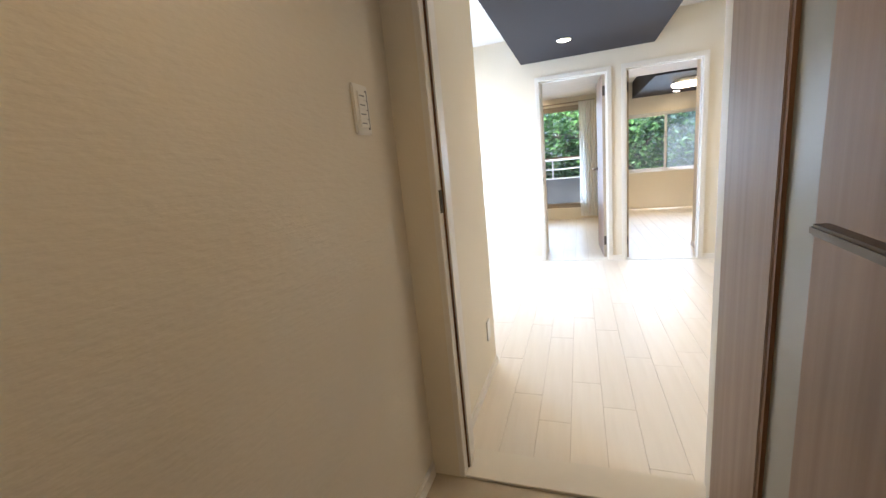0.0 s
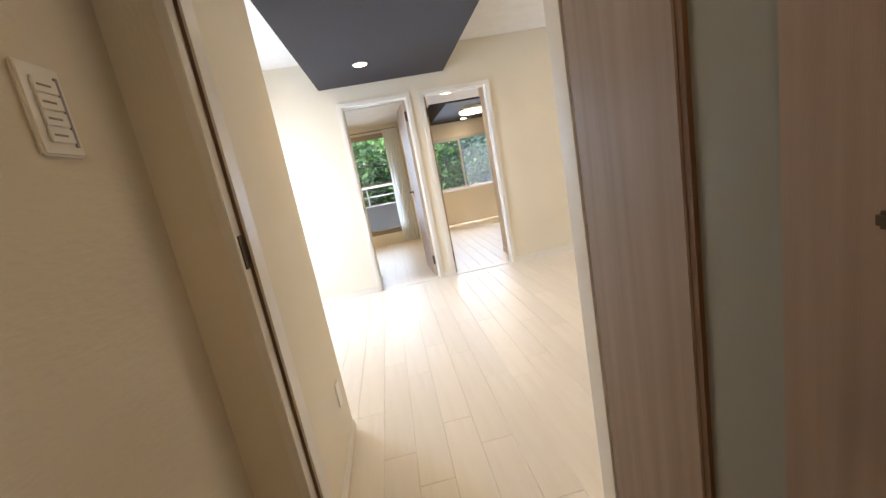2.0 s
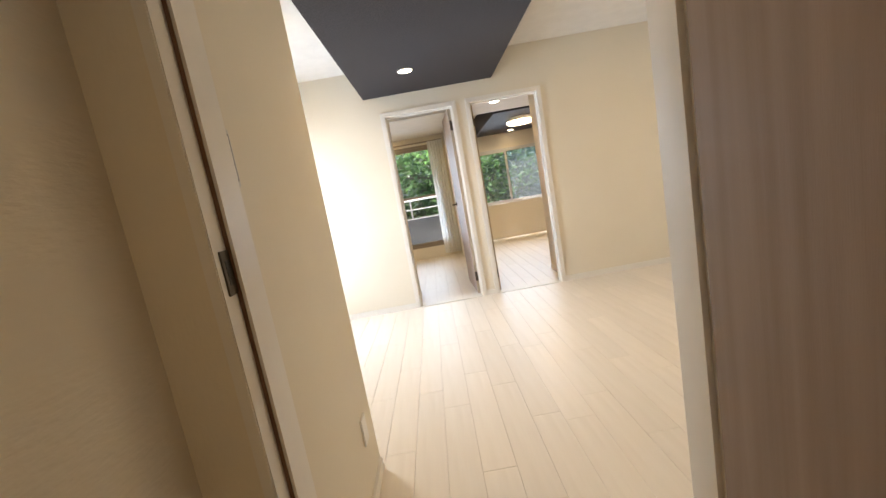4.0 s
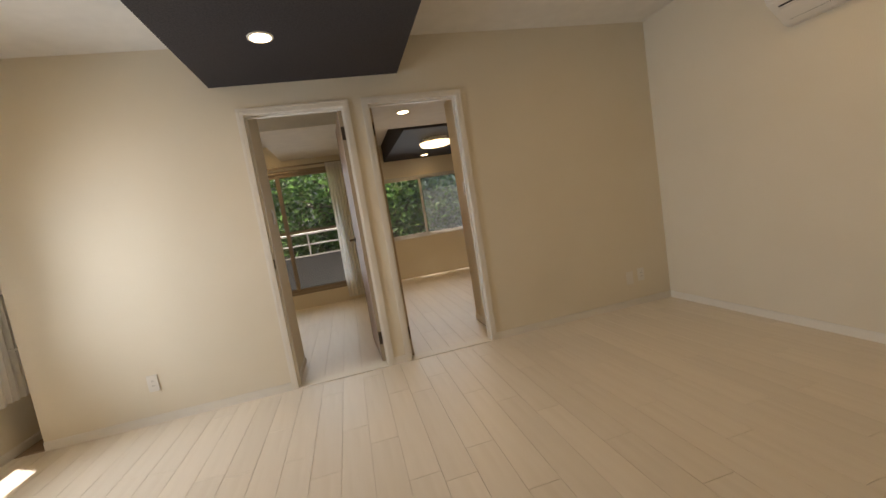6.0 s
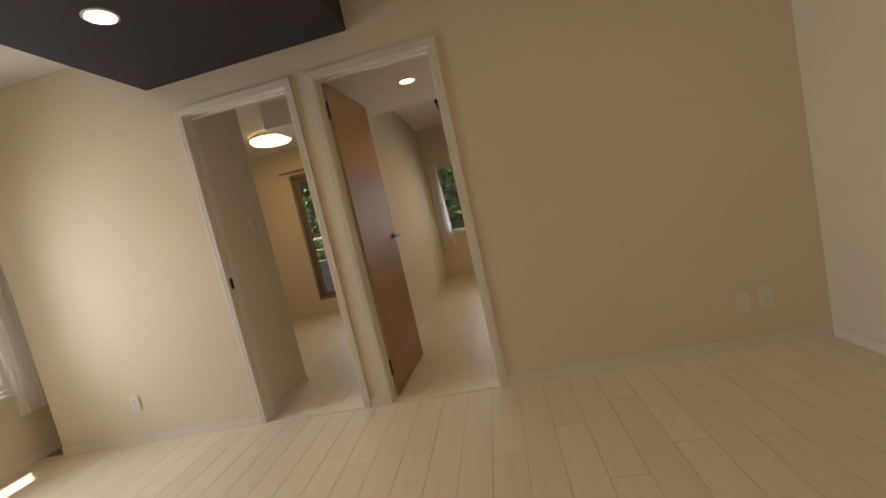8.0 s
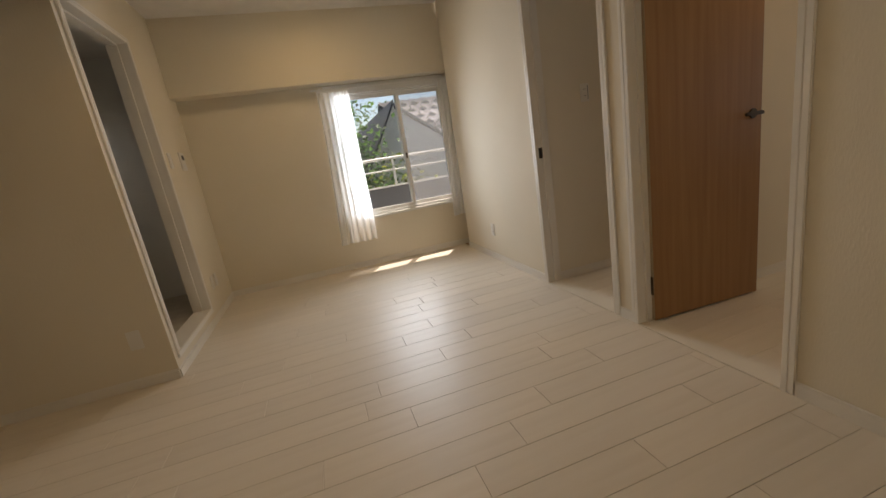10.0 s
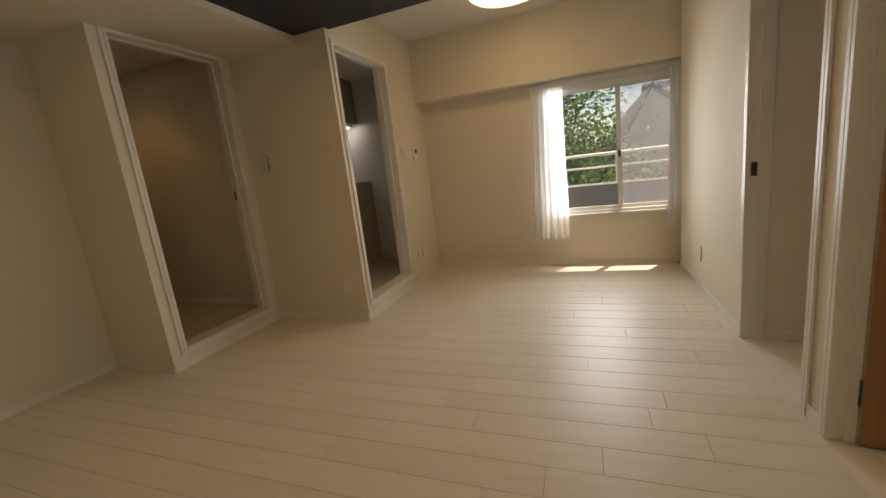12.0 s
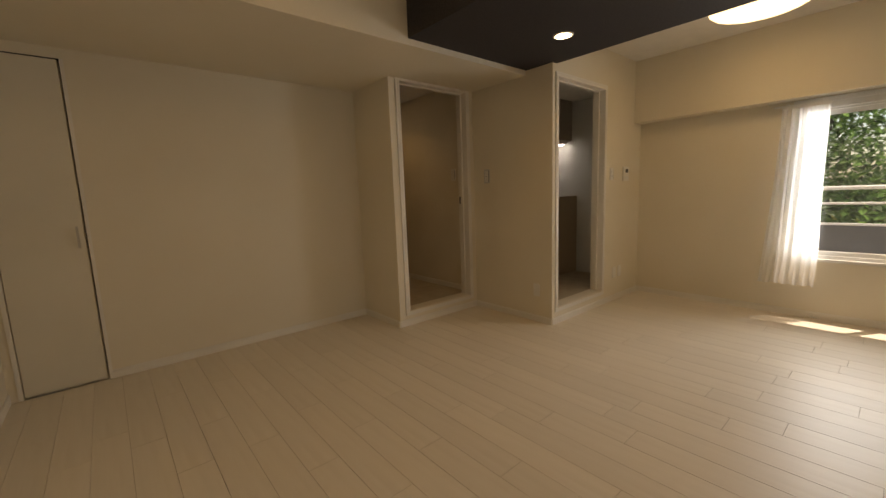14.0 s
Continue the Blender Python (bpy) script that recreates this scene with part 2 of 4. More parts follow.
WY0, WY1, WZ0, WZ1 = -1.22, 0.03, 0.505, 1.78
wall_west = structure("wall_west", blocks([
    (XW - 0.12, XW, -4.9, WY0, -0.2, ZC + 0.2), (XW - 0.12, XW, WY1, 0.45, -0.2, ZC + 0.2),
    (XW - 0.12, XW, WY0, WY1, -0.2, WZ0), (XW - 0.12, XW, WY0, WY1, WZ1, ZC + 0.2)]), WALL,
    "cream wallpapered wall with a sliding window", "wall")
wall_east = structure("wall_east", block(XE, XE + 0.15, YB - 0.15, 0, -0.2, ZC + 0.2), WALL, "plain cream wallpapered wall", "wall")
CX0, CX1, CH = 2.92, 3.335, 2.105
wall_back = structure("wall_back", blocks([
    (XJ, CX0, YB - 0.15, YB, -0.2, ZC + 0.2), (CX1, XE, YB - 0.15, YB, -0.2, ZC + 0.2), (CX0, CX1, YB - 0.15, YB, CH, ZC + 0.2),
    (CX0, CX1, YB - 0.15, YB - 0.10, -0.2, CH)]), WALL, "plain cream wallpapered back wall", "wall")
D1 = (0.014, 0.795, HF + 0.004, 2.155)
wall_hall = structure("wall_hall", blocks([
    (D1[1], XJ, YB - 0.15, YD, -0.2, ZC + 0.2), (XBOX, D1[0], YD - 0.13, YD, -0.2, ZC + 0.2),
    (D1[0], D1[1], YD - 0.13, YD, D1[3], ZC + 0.2), (D1[0], D1[1], YD - 0.13, YD, -0.2, HF - 0.004)]), WALL,
    "cream wallpapered wall round the hall doorway", "wall")
K0, K1, KZ0, KZ1 = -0.945, -0.155, 0.142, 2.115
wall_kitchen = structure("wall_kitchen", blocks([
    (XW, K0, YK - 0.12, YK, -0.2, ZC + 0.2), (K1, XBOX, YK - 0.12, YK, -0.2, ZC + 0.2),
    (K0, K1, YK - 0.12, YK, KZ1, ZC + 0.2), (K0, K1, YK - 0.12, YK, -0.2, KZ0 - 0.004)]), WALL,
    "cream wallpapered wall with the kitchen doorway", "wall")
wall_box = structure("wall_kitchen_side", block(XBOX - 0.06, XBOX, -3.55, YK - 0.12, -0.2, ZC + 0.2), WALL,
                     "cream wallpapered side wall of the kitchen", "wall")
ceiling = structure("ceiling", blocks([(XW, XE, YK, 0, ZC, ZC + 0.15), (XBOX, XE, YD, YK, ZC, ZC + 0.15)]), CEIL,
                    "white papered ceiling", "ceiling")
beam_west = structure("beam_over_window", blocks([(XW, -1.585, YK, 0, 1.86, ZC), (XW, XN - 0.025, 0, 0.30, 1.86, ZC)]), WALL, "cream papered beam above the window", "beam")
SOF = 2.17
soffit = structure("beam_back", blocks([(XBOX, XE, YD, -2.76, SOF, ZC), (XJ, XE, YB, YD, SOF, ZC)]), WALL,
                   "wide low cream beam along the back wall", "beam")
panel = structure("ceiling_panel", blocks([(-0.14, 1.165, YK, -0.002, 2.21, ZC), (XBOX, 1.165, -2.757, YK, 2.21, ZC)]), DARK,
                  "charcoal papered dropped ceiling panel", "ceiling")

# hall behind the entry doorway
structure("hall_floor", blocks([(-0.10, D1[1], -4.10, YD - 0.13, -0.1, HF), (-0.10, 0.95, -6.4, -4.10, -0.1, HF)]), KFLOOR, "pale floor of the hall", "floor")
structure("hall_wall_west", block(-0.20, -0.10, -6.4, -3.55, HF, 2.4), HALLPAPER, "cream textured wallpaper of the hall", "wall")
structure("hall_wall_east", block(0.95, 1.05, -6.4, -4.10, HF, 2.4), WALL, "cream wallpaper of the hall", "wall")
structure("hall_wall_end", block(-0.10, 0.95, -6.5, -6.4, HF, 2.4), WALL, "cream end wall of the hall", "wall")
structure("hall_ceiling", block(-0.10, 0.95, -6.4, -3.55, 2.3, 2.4), CEIL, "white ceiling of the hall", "ceiling")

# kitchen inside the box
structure("kitchen_floor", block(XW, XBOX - 0.06, -4.8, YK - 0.12, -0.1, KZ0 - 0.01), KFLOOR, "beige stone-look kitchen floor", "floor")
structure("kitchen_wall_south", block(XW, XBOX - 0.06, -4.9, -4.8, 0, 2.4), TILE, "grey kitchen wall", "wall")
structure("kitchen_ceiling", block(XW, XBOX - 0.06, -4.8, YK - 0.12, 2.25, 2.35), CEIL, "white kitchen ceiling", "ceiling")
structure("kitchen_wall_panel", block(XW, XW + 0.012, -4.8, YK - 0.12, 0.135, 2.25), TILE, "smooth grey kitchen wall panel", "wall")

# bedroom with the balcony door
structure("partition_wall", block(0.755, 0.835, 0.10, 4.06, -0.2, 2.6), WALL, "cream partition wall between the bedrooms", "wall")
structure("closet_wall", blocks([(XN, 0.03, 0.10, 0.60, -0.2, 2.6), (XW, XN, 0.30, 0.60, -0.2, 2.6)]), WALL, "cream closet wall beside the door passage", "wall")
LX0, LX1, LZ0, LZ1 = -0.98, 0.66, 0.21, 2.06
structure("wall_balcony", blocks([(XW - 0.12, LX0, 3.15, 3.30, -0.2, 2.6), (LX1, 0.755, 3.15, 3.30, -0.2, 2.6),
                                  (LX0, LX1, 3.15, 3.30, -0.2, LZ0), (LX0, LX1, 3.15, 3.30, LZ1, 2.6)]), WALL,
          "cream wall round the balcony door", "wall")
structure("bedroom_wall_west", block(XW - 0.22, XW - 0.12, 0.45, 3.30, -0.2, 2.6), WALL, "cream bedroom wall", "wall")
structure("bedroom_ceiling", block(XW - 0.12, 0.755, 0.6, 3.15, 2.42, 2.6), CEIL, "white bedroom ceiling", "ceiling")
structure("bedroom_ceiling_panel", block(-0.15, 0.755, 1.30, 3.15, 2.20, 2.42), CEIL, "white dropped ceiling panel", "ceiling")
structure("passage_ceiling", block(0.03, 0.755, 0.10, 0.6, 2.25, 2.6), CEIL, "white passage ceiling", "ceiling")
# corner bedroom
structure("passage_wall", block(1.70, 4.4, 0.10, 0.70, -0.2, 2.6), WALL, "cream closet wall beside the passage", "wall")
RX0, RX1, RZ0, RZ1 = 0.90, 3.10, 0.71, 1.82
structure("wall_corner_room", blocks([(0.835, RX0, 4.06, 4.24, -0.2, 2.6), (RX1, 4.5, 4.06, 4.24, -0.2, 2.6),
                                      (RX0, RX1, 4.06, 4.15, -0.2, RZ0), (RX0, RX1, 4.06, 4.15, RZ1, 2.6)]), WALL,
          "pale wall below and round the wide window", "wall")
structure("corner_room_wall_east", block(4.4, 4.5, 0.10, 4.06, -0.2, 2.6), WALL, "cream bedroom wall", "wall")
structure("corner_room_ceiling", block(0.835, 4.4, 1.55, 4.06, 2.42, 2.6), CEIL, "white bedroom ceiling", "ceiling")
structure("corner_room_panel", block(1.43, 4.4, 1.60, 4.06, 2.12, 2.42), DARK, "charcoal dropped ceiling panel", "ceiling")
structure("corner_passage_ceiling", blocks([(0.835, 1.70, 0.10, 1.55, 2.14, 2.6), (1.70, 4.4, 0.70, 1.55, 2.14, 2.6)]), CEIL,
          "white passage ceiling", "ceiling")


# ---- baseboards ----
def skirting(name, x0, y0, x1, y1, nx, ny, h=0.06, z=0.0):
    """A thin board with a rounded top along a wall, from one end to the other; (nx, ny) points into the room."""
    d = 0.009
    xa, xb = min(x0, x1, x0 + nx * d, x1 + nx * d), max(x0, x1, x0 + nx * d, x1 + nx * d)
    ya, yb = min(y0, y1, y0 + ny * d, y1 + ny * d), max(y0, y1, y0 + ny * d, y1 + ny * d)
    bm = block(xa, xb, ya, yb, z, z + h - 0.012)
    put(bm, xa, xb - 0.003 * max(nx, 0), ya, yb - 0.003 * max(ny, 0), z + h - 0.009, z + h, bevel=0.0025)
    put(bm, xa, xb - 0.004 * max(nx, 0), ya, yb - 0.004 * max(ny, 0), z + h - 0.012, z + h - 0.009)
    return structure(name, bm, TRIM, "low white wooden baseboard", "baseboard")


skirting("baseboard_north_a", XN, 0, 0.0, 0, 0, -1)
skirting("baseboard_north_b", 0.766, 0, 0.862, 0, 0, -1)
skirting("baseboard_north_c", 1.636, 0, XE, 0, 0, -1)
skirting("baseboard_west", XW, YK, XW, 0.30, 1, 0)
skirting("baseboard_east", XE, YB, XE, -0.01, -1, 0)
skirting("baseboard_back", XJ, YB, CX0 - 0.02, YB, 0, 1)
skirting("baseboard_jog", XJ, YB + 0.01, XJ, YD, 1, 0)
skirting("baseboard_hall_door", XBOX + 0.01, YD, XJ, YD, 0, 1)
skirting("baseboard_box", XBOX, YD, XBOX, YK, 1, 0)
skirting("baseboard_kitchen", XW + 0.01, YK, XBOX, YK, 0, 1)
skirting("baseboard_balcony_passage", 0.03, 0.10, 0.03, 0.60, 1, 0)
skirting("baseboard_partition", 0.835, 0.10, 0.835, 4.06, 1, 0)
skirting("baseboard_corner_passage", 1.70, 0.10, 1.70, 0.70, -1, 0)
skirting("baseboard_hall_west", -0.10, -6.4, -0.10, -3.56, 1, 0, z=HF)


# ---- door casings ----
def casing(name, x0, x1, z1, y, depth, face=0.042, z0=0.0, proud=0.012, label="white door casing round an open doorway", side=-1, foot=False):
    """Lining and face boards round an opening x0..x1 in a wall whose room face is at y; the wall goes depth back from it."""
    root = thing(name, label, "door frame", kind="structure")
    ya, yb = (y - proud, y + depth) if side < 0 else (y - depth, y + proud)
    ya, yb = min(ya, yb), max(ya, yb)
    f0, f1 = (y - proud, y) if side < 0 else (y, y + proud)
    t = 0.018
    part("jamb", block(x0 - t, x0 + 0.004, ya, yb, z0, z1, bevel=0.002), TRIM, root)
    part("jamb", block(x1 - 0.004, x1 + t, ya, yb, z0, z1, bevel=0.002), TRIM, root)
    part("head_jamb", block(x0 - t, x1 + t, ya, yb, z1 - 0.004, z1 + t, bevel=0.002), TRIM, root)
    part("casing_board", block(x0 - face, x0 - t, f0, f1, z0, z1 + t, bevel=0.003), TRIM, root)
    part("casing_board", block(x1 + t, x1 + face, f0, f1, z0, z1 + t, bevel=0.003), TRIM, root)
    part("casing_board", block(x0 - face, x1 + face, f0, f1, z1 + t, z1 + face, bevel=0.003), TRIM, root)
    mid = (y + depth * 0.55) if side < 0 else (y - depth * 0.55)
    for xa, xb in ((x0 + 0.004, x0 + 0.016), (x1 - 0.016, x1 - 0.004)):
        part("door_stop", block(xa, xb, mid - 0.016, mid + 0.016, z0, z1 - 0.004), TRIM, root)
    part("door_stop", block(x0 + 0.016, x1 - 0.016, mid - 0.016, mid + 0.016, z1 - 0.016, z1 - 0.004), TRIM, root)
    part("threshold", block(x0 + 0.004, x1 - 0.004, ya, yb, z0 - 0.003, z0 + 0.006, bevel=0.002), SILLM, root, "off-white threshold strip")
    if foot:
        part("casing_board", block(x0 - face, x1 + face, f0, f1, z0 - 0.035, z0 - 0.003, bevel=0.003), TRIM, root)
    return root


case_l = casing("door_frame_1", *DL, DH, 0.0, 0.10)
case_r = casing("door_frame_2", *DR, DH, 0.0, 0.10)
case_hall = casing("door_frame_3", D1[0], D1[1], D1[3], YD, 0.13, z0=D1[2], side=1, foot=True, label="white door casing of the hall doorway")
case_k = casing("door_frame_4", K0, K1, KZ1, YK, 0.12, face=0.036, z0=KZ0, side=1, foot=True, label="white casing of the open kitchen doorway")


def strike(parent, x, y, z, sx):
    part("strike_plate", block(x, x + sx * 0.003, y - 0.014, y + 0.014, z - 0.036, z + 0.036, bevel=0.001), BRONZE, parent, "metal strike plate")
    part("latch_hole", block(x + sx * 0.0012, x + sx * 0.0036, y - 0.006, y + 0.006, z - 0.020, z + 0.020), BLACK, parent)


strike(case_l, DL[0] + 0.004, 0.025, 0.945, 1)
strike(case_hall, D1[0] + 0.004, -3.522, 1.115, 1)
part("door_seal", block(D1[0] + 0.004, D1[0] + 0.0105, -3.510, -3.5065, D1[2], D1[3] - 0.006), BROWN, case_hall, "dark brown rubber door seal")


# ---- door leaves ----
def lever(parent, x, y, z, ny):
    """Lever handle with a rose on a face that looks along ny; the arm points to -x (towards the hinge)."""
    bm = rod((x, y, z), (x, y + ny * 0.008, z), 0.024, seg=20)
    tube(bm, (x, y, z), (x, y + ny * 0.05, z), 0.009)
    h = part("door_handle", bm, BRONZE, parent, "dark metal lever handle")
    part("lever_arm", block(x - 0.105, x + 0.010, y + ny * 0.042, y + ny * 0.056, z - 0.009, z + 0.009, bevel=0.004), BRONZE, h)


def door_leaf(name, label, hinge, turn, width, height, mat, z0, flip=1):
    """A flush leaf; local x runs from the hinge to the free edge, y is its thickness."""
    root = thing(name, label, "door", pose(hinge[0], hinge[1], z0, 0, 0, turn))
    part("leaf", block(0, width, 0.0, 0.033 * flip, 0.006, height, bevel=0.0015), mat, root)
    part("edge_strip", block(-0.0012, 0, 0.001 * flip, 0.032 * flip, 0.008, height - 0.002), BEIGE, root)
    part("edge_strip", block(width, width + 0.0012, 0.001 * flip, 0.032 * flip, 0.008, height - 0.002), BEIGE, root)
    return root


door_l = door_leaf("door_1", "greyish wooden door standing open into the balcony bedroom", (0.715, 0.107), 92.5, 0.69, 2.0, PALEWOOD, 0.006)
door_r = door_leaf("door_2", "orange-brown wooden door standing open into the corner bedroom", (0.905, 0.072), 87.0, 0.69, 2.0, ORANGE, 0.006, -1)
for d, s, f in ((door_l, 1, 0.033), (door_r, -1, -0.033)):
    lever(d, 0.63, f, 0.99, s)
    lever(d, 0.63, 0, 0.99, -s)
    part("latch_plate", block(0.691, 0.693, f * 0.2, f * 0.8, 0.93, 1.05), STEEL, d)


def hinge_set(parent, x, y, zs, sx):
    for z in zs:
        h = part("hinge", rod((x, y, z - 0.05), (x, y, z + 0.05), 0.007, seg=12), BRONZE, parent, "dark bronze hinge")
        part("hinge_leaf", block(x, x + sx * 0.028, y + 0.003, y + 0.006, z - 0.045, z + 0.045), BRONZE, h)
        part("hinge_leaf", block(x - 0.0015, x + 0.0015, y - 0.028, y, z - 0.045, z + 0.045), BRONZE, h)


for d, f in ((door_l, 0.033), (door_r, -0.033)):
    for z in (0.20, 1.83):
        part("hinge_plate", block(-0.0045, -0.0012, f * 0.08, f * 0.92, z - 0.05, z + 0.05, bevel=0.0008), BRONZE, d, "dark bronze hinge plate")
for c, x, sx in ((case_l, DL[1] - 0.004, -1), (case_r, DR[0] + 0.004, 1)):
    for z in (0.206, 1.836):
        part("hinge_plate", block(x, x + sx * 0.003, 0.052, 0.096, z - 0.05, z + 0.05, bevel=0.0008), BRONZE, c, "dark bronze hinge plate")
hinge_set(case_l, DL[1] - 0.008, 0.098, (0.20, 1.83), -1)
hinge_set(case_r, DR[0] + 0.008, 0.098, (0.20, 1.83), 1)

# hall door, with a frosted slit
door_h = thing("door_3", "greyish pink wood-grain hall door with a narrow frosted glass slit, standing open", "door",
               pose(0.801, -3.553, HF + 0.012, 0, 0, -94.2))
HH = 2.0
part("hinge_stile", block(0, 0.338, -0.036, 0, 0, HH, bevel=0.0015), PALEWOOD, door_h)
part("lock_stile", block(0.486, 0.80, -0.036, 0, 0, HH, bevel=0.0015), PALEWOOD, door_h)
part("top_rail", block(0.338, 0.486, -0.036, 0, HH - 0.12, HH), PALEWOOD, door_h)
part("bottom_rail", block(0.338, 0.486, -0.036, 0, 0, 0.09), PALEWOOD, door_h)
part("glass_slit", block(0.352, 0.486, -0.026, -0.020, 0.09, HH - 0.12), FROST, door_h, "narrow frosted glass panel")
# brown edge of the slit; the recess shadow beside it is painted in
part("slit_bead", block(0.338, 0.352, -0.033, -0.001, 0.09, HH - 0.12), BROWN, door_h, "brown slit edge, dark with the painted shadow of the recess")
pull = part("door_handle", block(0.612, 0.765, -0.088, -0.068, 0.972, 0.985, bevel=0.003), BRONZE, door_h, "flat dark metal lever handle")
part("handle_neck", rod((0.75, -0.036, 0.978), (0.75, -0.074, 0.978), 0.010), BRONZE, pull)
part("handle_rose", rod((0.75, -0.036, 0.978), (0.75, -0.042, 0.978), 0.024, seg=24), BRONZE, pull)

# closet door in the back wall
closet = thing("closet_door", "narrow white closet door with a small metal pull, closed", "closet door")
part("door_panel", block(CX0 + 0.008, CX1 - 0.004, YB - 0.022, YB - 0.002, 0.012, CH - 0.008, bevel=0.002), WHITEDOOR, closet)
part("side_trim", block(CX0 - 0.02, CX0, YB - 0.06, YB + 0.008, 0, CH + 0.0), TRIM, closet)
part("side_trim", block(CX1 + 0.002, CX1 + 0.022, YB - 0.06, YB + 0.008, 0, CH), TRIM, closet)
part("recess_edge", block(CX0, CX0 + 0.004, YB - 0.05, YB - 0.006, 0.0, CH), BLACK, closet)
part("recess_edge", block(CX0 + 0.004, CX1, YB - 0.05, YB - 0.006, CH - 0.005, CH), BLACK, closet)
pl = part("pull", block(2.958, 2.970, YB + 0.016, YB + 0.026, 0.925, 1.065, bevel=0.002), STEEL, closet, "small brushed metal pull")
part("pull_post", block(2.960, 2.968, YB - 0.002, YB + 0.017, 0.935, 0.947), STEEL, pl)
part("pull_post", block(2.960, 2.968, YB - 0.002, YB + 0.017, 1.043, 1.055), STEEL, pl)


# ---- lamps ----
def downlight(x, y, z, power=3.4, r=0.055, gname="downlights"):
    root = thing("downlight", "small round recessed downlight with a white rim, lit", "downlight", pose(x, y, z), group=gname)
    part("rim", lathe([(r + 0.012, 0.0), (r + 0.012, -0.003), (r, -0.006), (r, -0.001)]), PLASTIC, root)
    part("lens", lathe([(r, 0.0), (r, -0.004), (r * 0.6, -0.006)]), LAMP_DOWN, root, "glowing lens")
    lamp = new("downlight_bulb", bpy.data.lights.new("downlight_bulb", "SPOT"))
    lamp.data.energy, lamp.data.color, lamp.data.spot_size, lamp.data.spot_blend = power, (1, 0.63, 0.26), radians(125), 0.7
    lamp.data.shadow_soft_size = 0.05
    lamp.location = (x, y, z - 0.012)
    return root


downlight(0.33, -0.70, 2.21)
downlight(0.345, -2.12, 2.21)
downlight(0.40, -4.55, 2.30, 4.6)
downlight(1.32, 0.85, 2.14, 3)
downlight(2.11, 3.75, 2.12, 3)


def drum_lamp(x, y, z, r, power):
    root = thing("ceiling_lamp", "round flat glowing ceiling lamp with a white rim", "ceiling lamp", pose(x, y, z), group="round ceiling lamps")
    part("base", lathe([(r * 0.8, 0.0), (r * 0.8, -0.03), (r * 0.95, -0.034)]), PLASTIC, root)
    part("shade", lathe([(r, -0.034), (r + 0.004, -0.05), (r, -0.075), (r * 0.93, -0.092), (r * 0.8, -0.10)], 56), LAMP_ROUND, root,
         "glowing milky shade", smooth=True)
    part("band", lathe([(r + 0.005, -0.034), (r + 0.009, -0.036), (r + 0.009, -0.05), (r + 0.005, -0.052)], 56), STEEL, root)
    lamp = new("ceiling_lamp_bulb", bpy.data.lights.new("ceiling_lamp_bulb", "AREA"))
    lamp.data.shape, lamp.data.size, lamp.data.energy, lamp.data.color = "DISK", r * 1.8, power, (1, 0.65, 0.28)
    lamp.matrix_world = pose(x, y, z - 0.105)


drum_lamp(-0.80, -1.30, ZC, 0.30, 1.5)
drum_lamp(2.25, -1.75, ZC, 0.27, 2.1)
drum_lamp(-0.62, 2.25, 2.42, 0.23, 2.8)
drum_lamp(1.98, 2.35, 2.12, 0.215, 3.5)

# ---- air conditioner ----
ac = thing("air_conditioner", "white wall-mounted air conditioner high on the wall", "air conditioner")
AY0, AY1, AZ0, AZ1 = -1.97, -1.16, 1.895, 2.215
bm = bmesh.new()
prof = [(XE, AZ1), (XE - 0.16, AZ1), (XE - 0.205, AZ1 - 0.03), (XE - 0.215, AZ0 + 0.175), (XE - 0.195, AZ0 + 0.125), (XE - 0.06, AZ0), (XE, AZ0)]
ends = [[bm.verts.new((px, yy, pz)) for px, pz in prof] for yy in (AY0, AY1)]
for i in range(len(prof)):
    j = (i + 1) % len(prof)
    bm.faces.new((ends[0][i], ends[0][j], ends[1][j], ends[1][i]))
bm.faces.new(ends[0])
bm.faces.new(list(reversed(ends[1])))
bmesh.ops.bevel(bm, geom=list(bm.edges), offset=0.006, segments=2, affect="EDGES")
part("body", bm, PLASTIC, ac)
part("front_seam", block(XE - 0.2185, XE - 0.2, AY0 + 0.01, AY1 - 0.01, AZ0 + 0.190, AZ0 + 0.194), GREYPL, ac, "dark seam line")
AYM, AYL = (AY0 + AY1) / 2, (AY1 - AY0) / 2 - 0.05
part("louvre", block(-0.045, 0.045, -AYL, AYL, -0.003, 0.003, bevel=0.0015), PLASTIC, ac, m=pose(XE - 0.127, AYM, AZ0 + 0.054, 0, 42.8, 0))
for off, w in ((-0.054, 0.005), (0.052, 0.003)):
    part("outlet_slot", block(off - w, off + w, -AYL, AYL, -0.002, 0.002), BLACK, ac, "dark air outlet slot",
         m=pose(XE - 0.1275, AYM, AZ0 + 0.0615, 0, 42.8, 0))


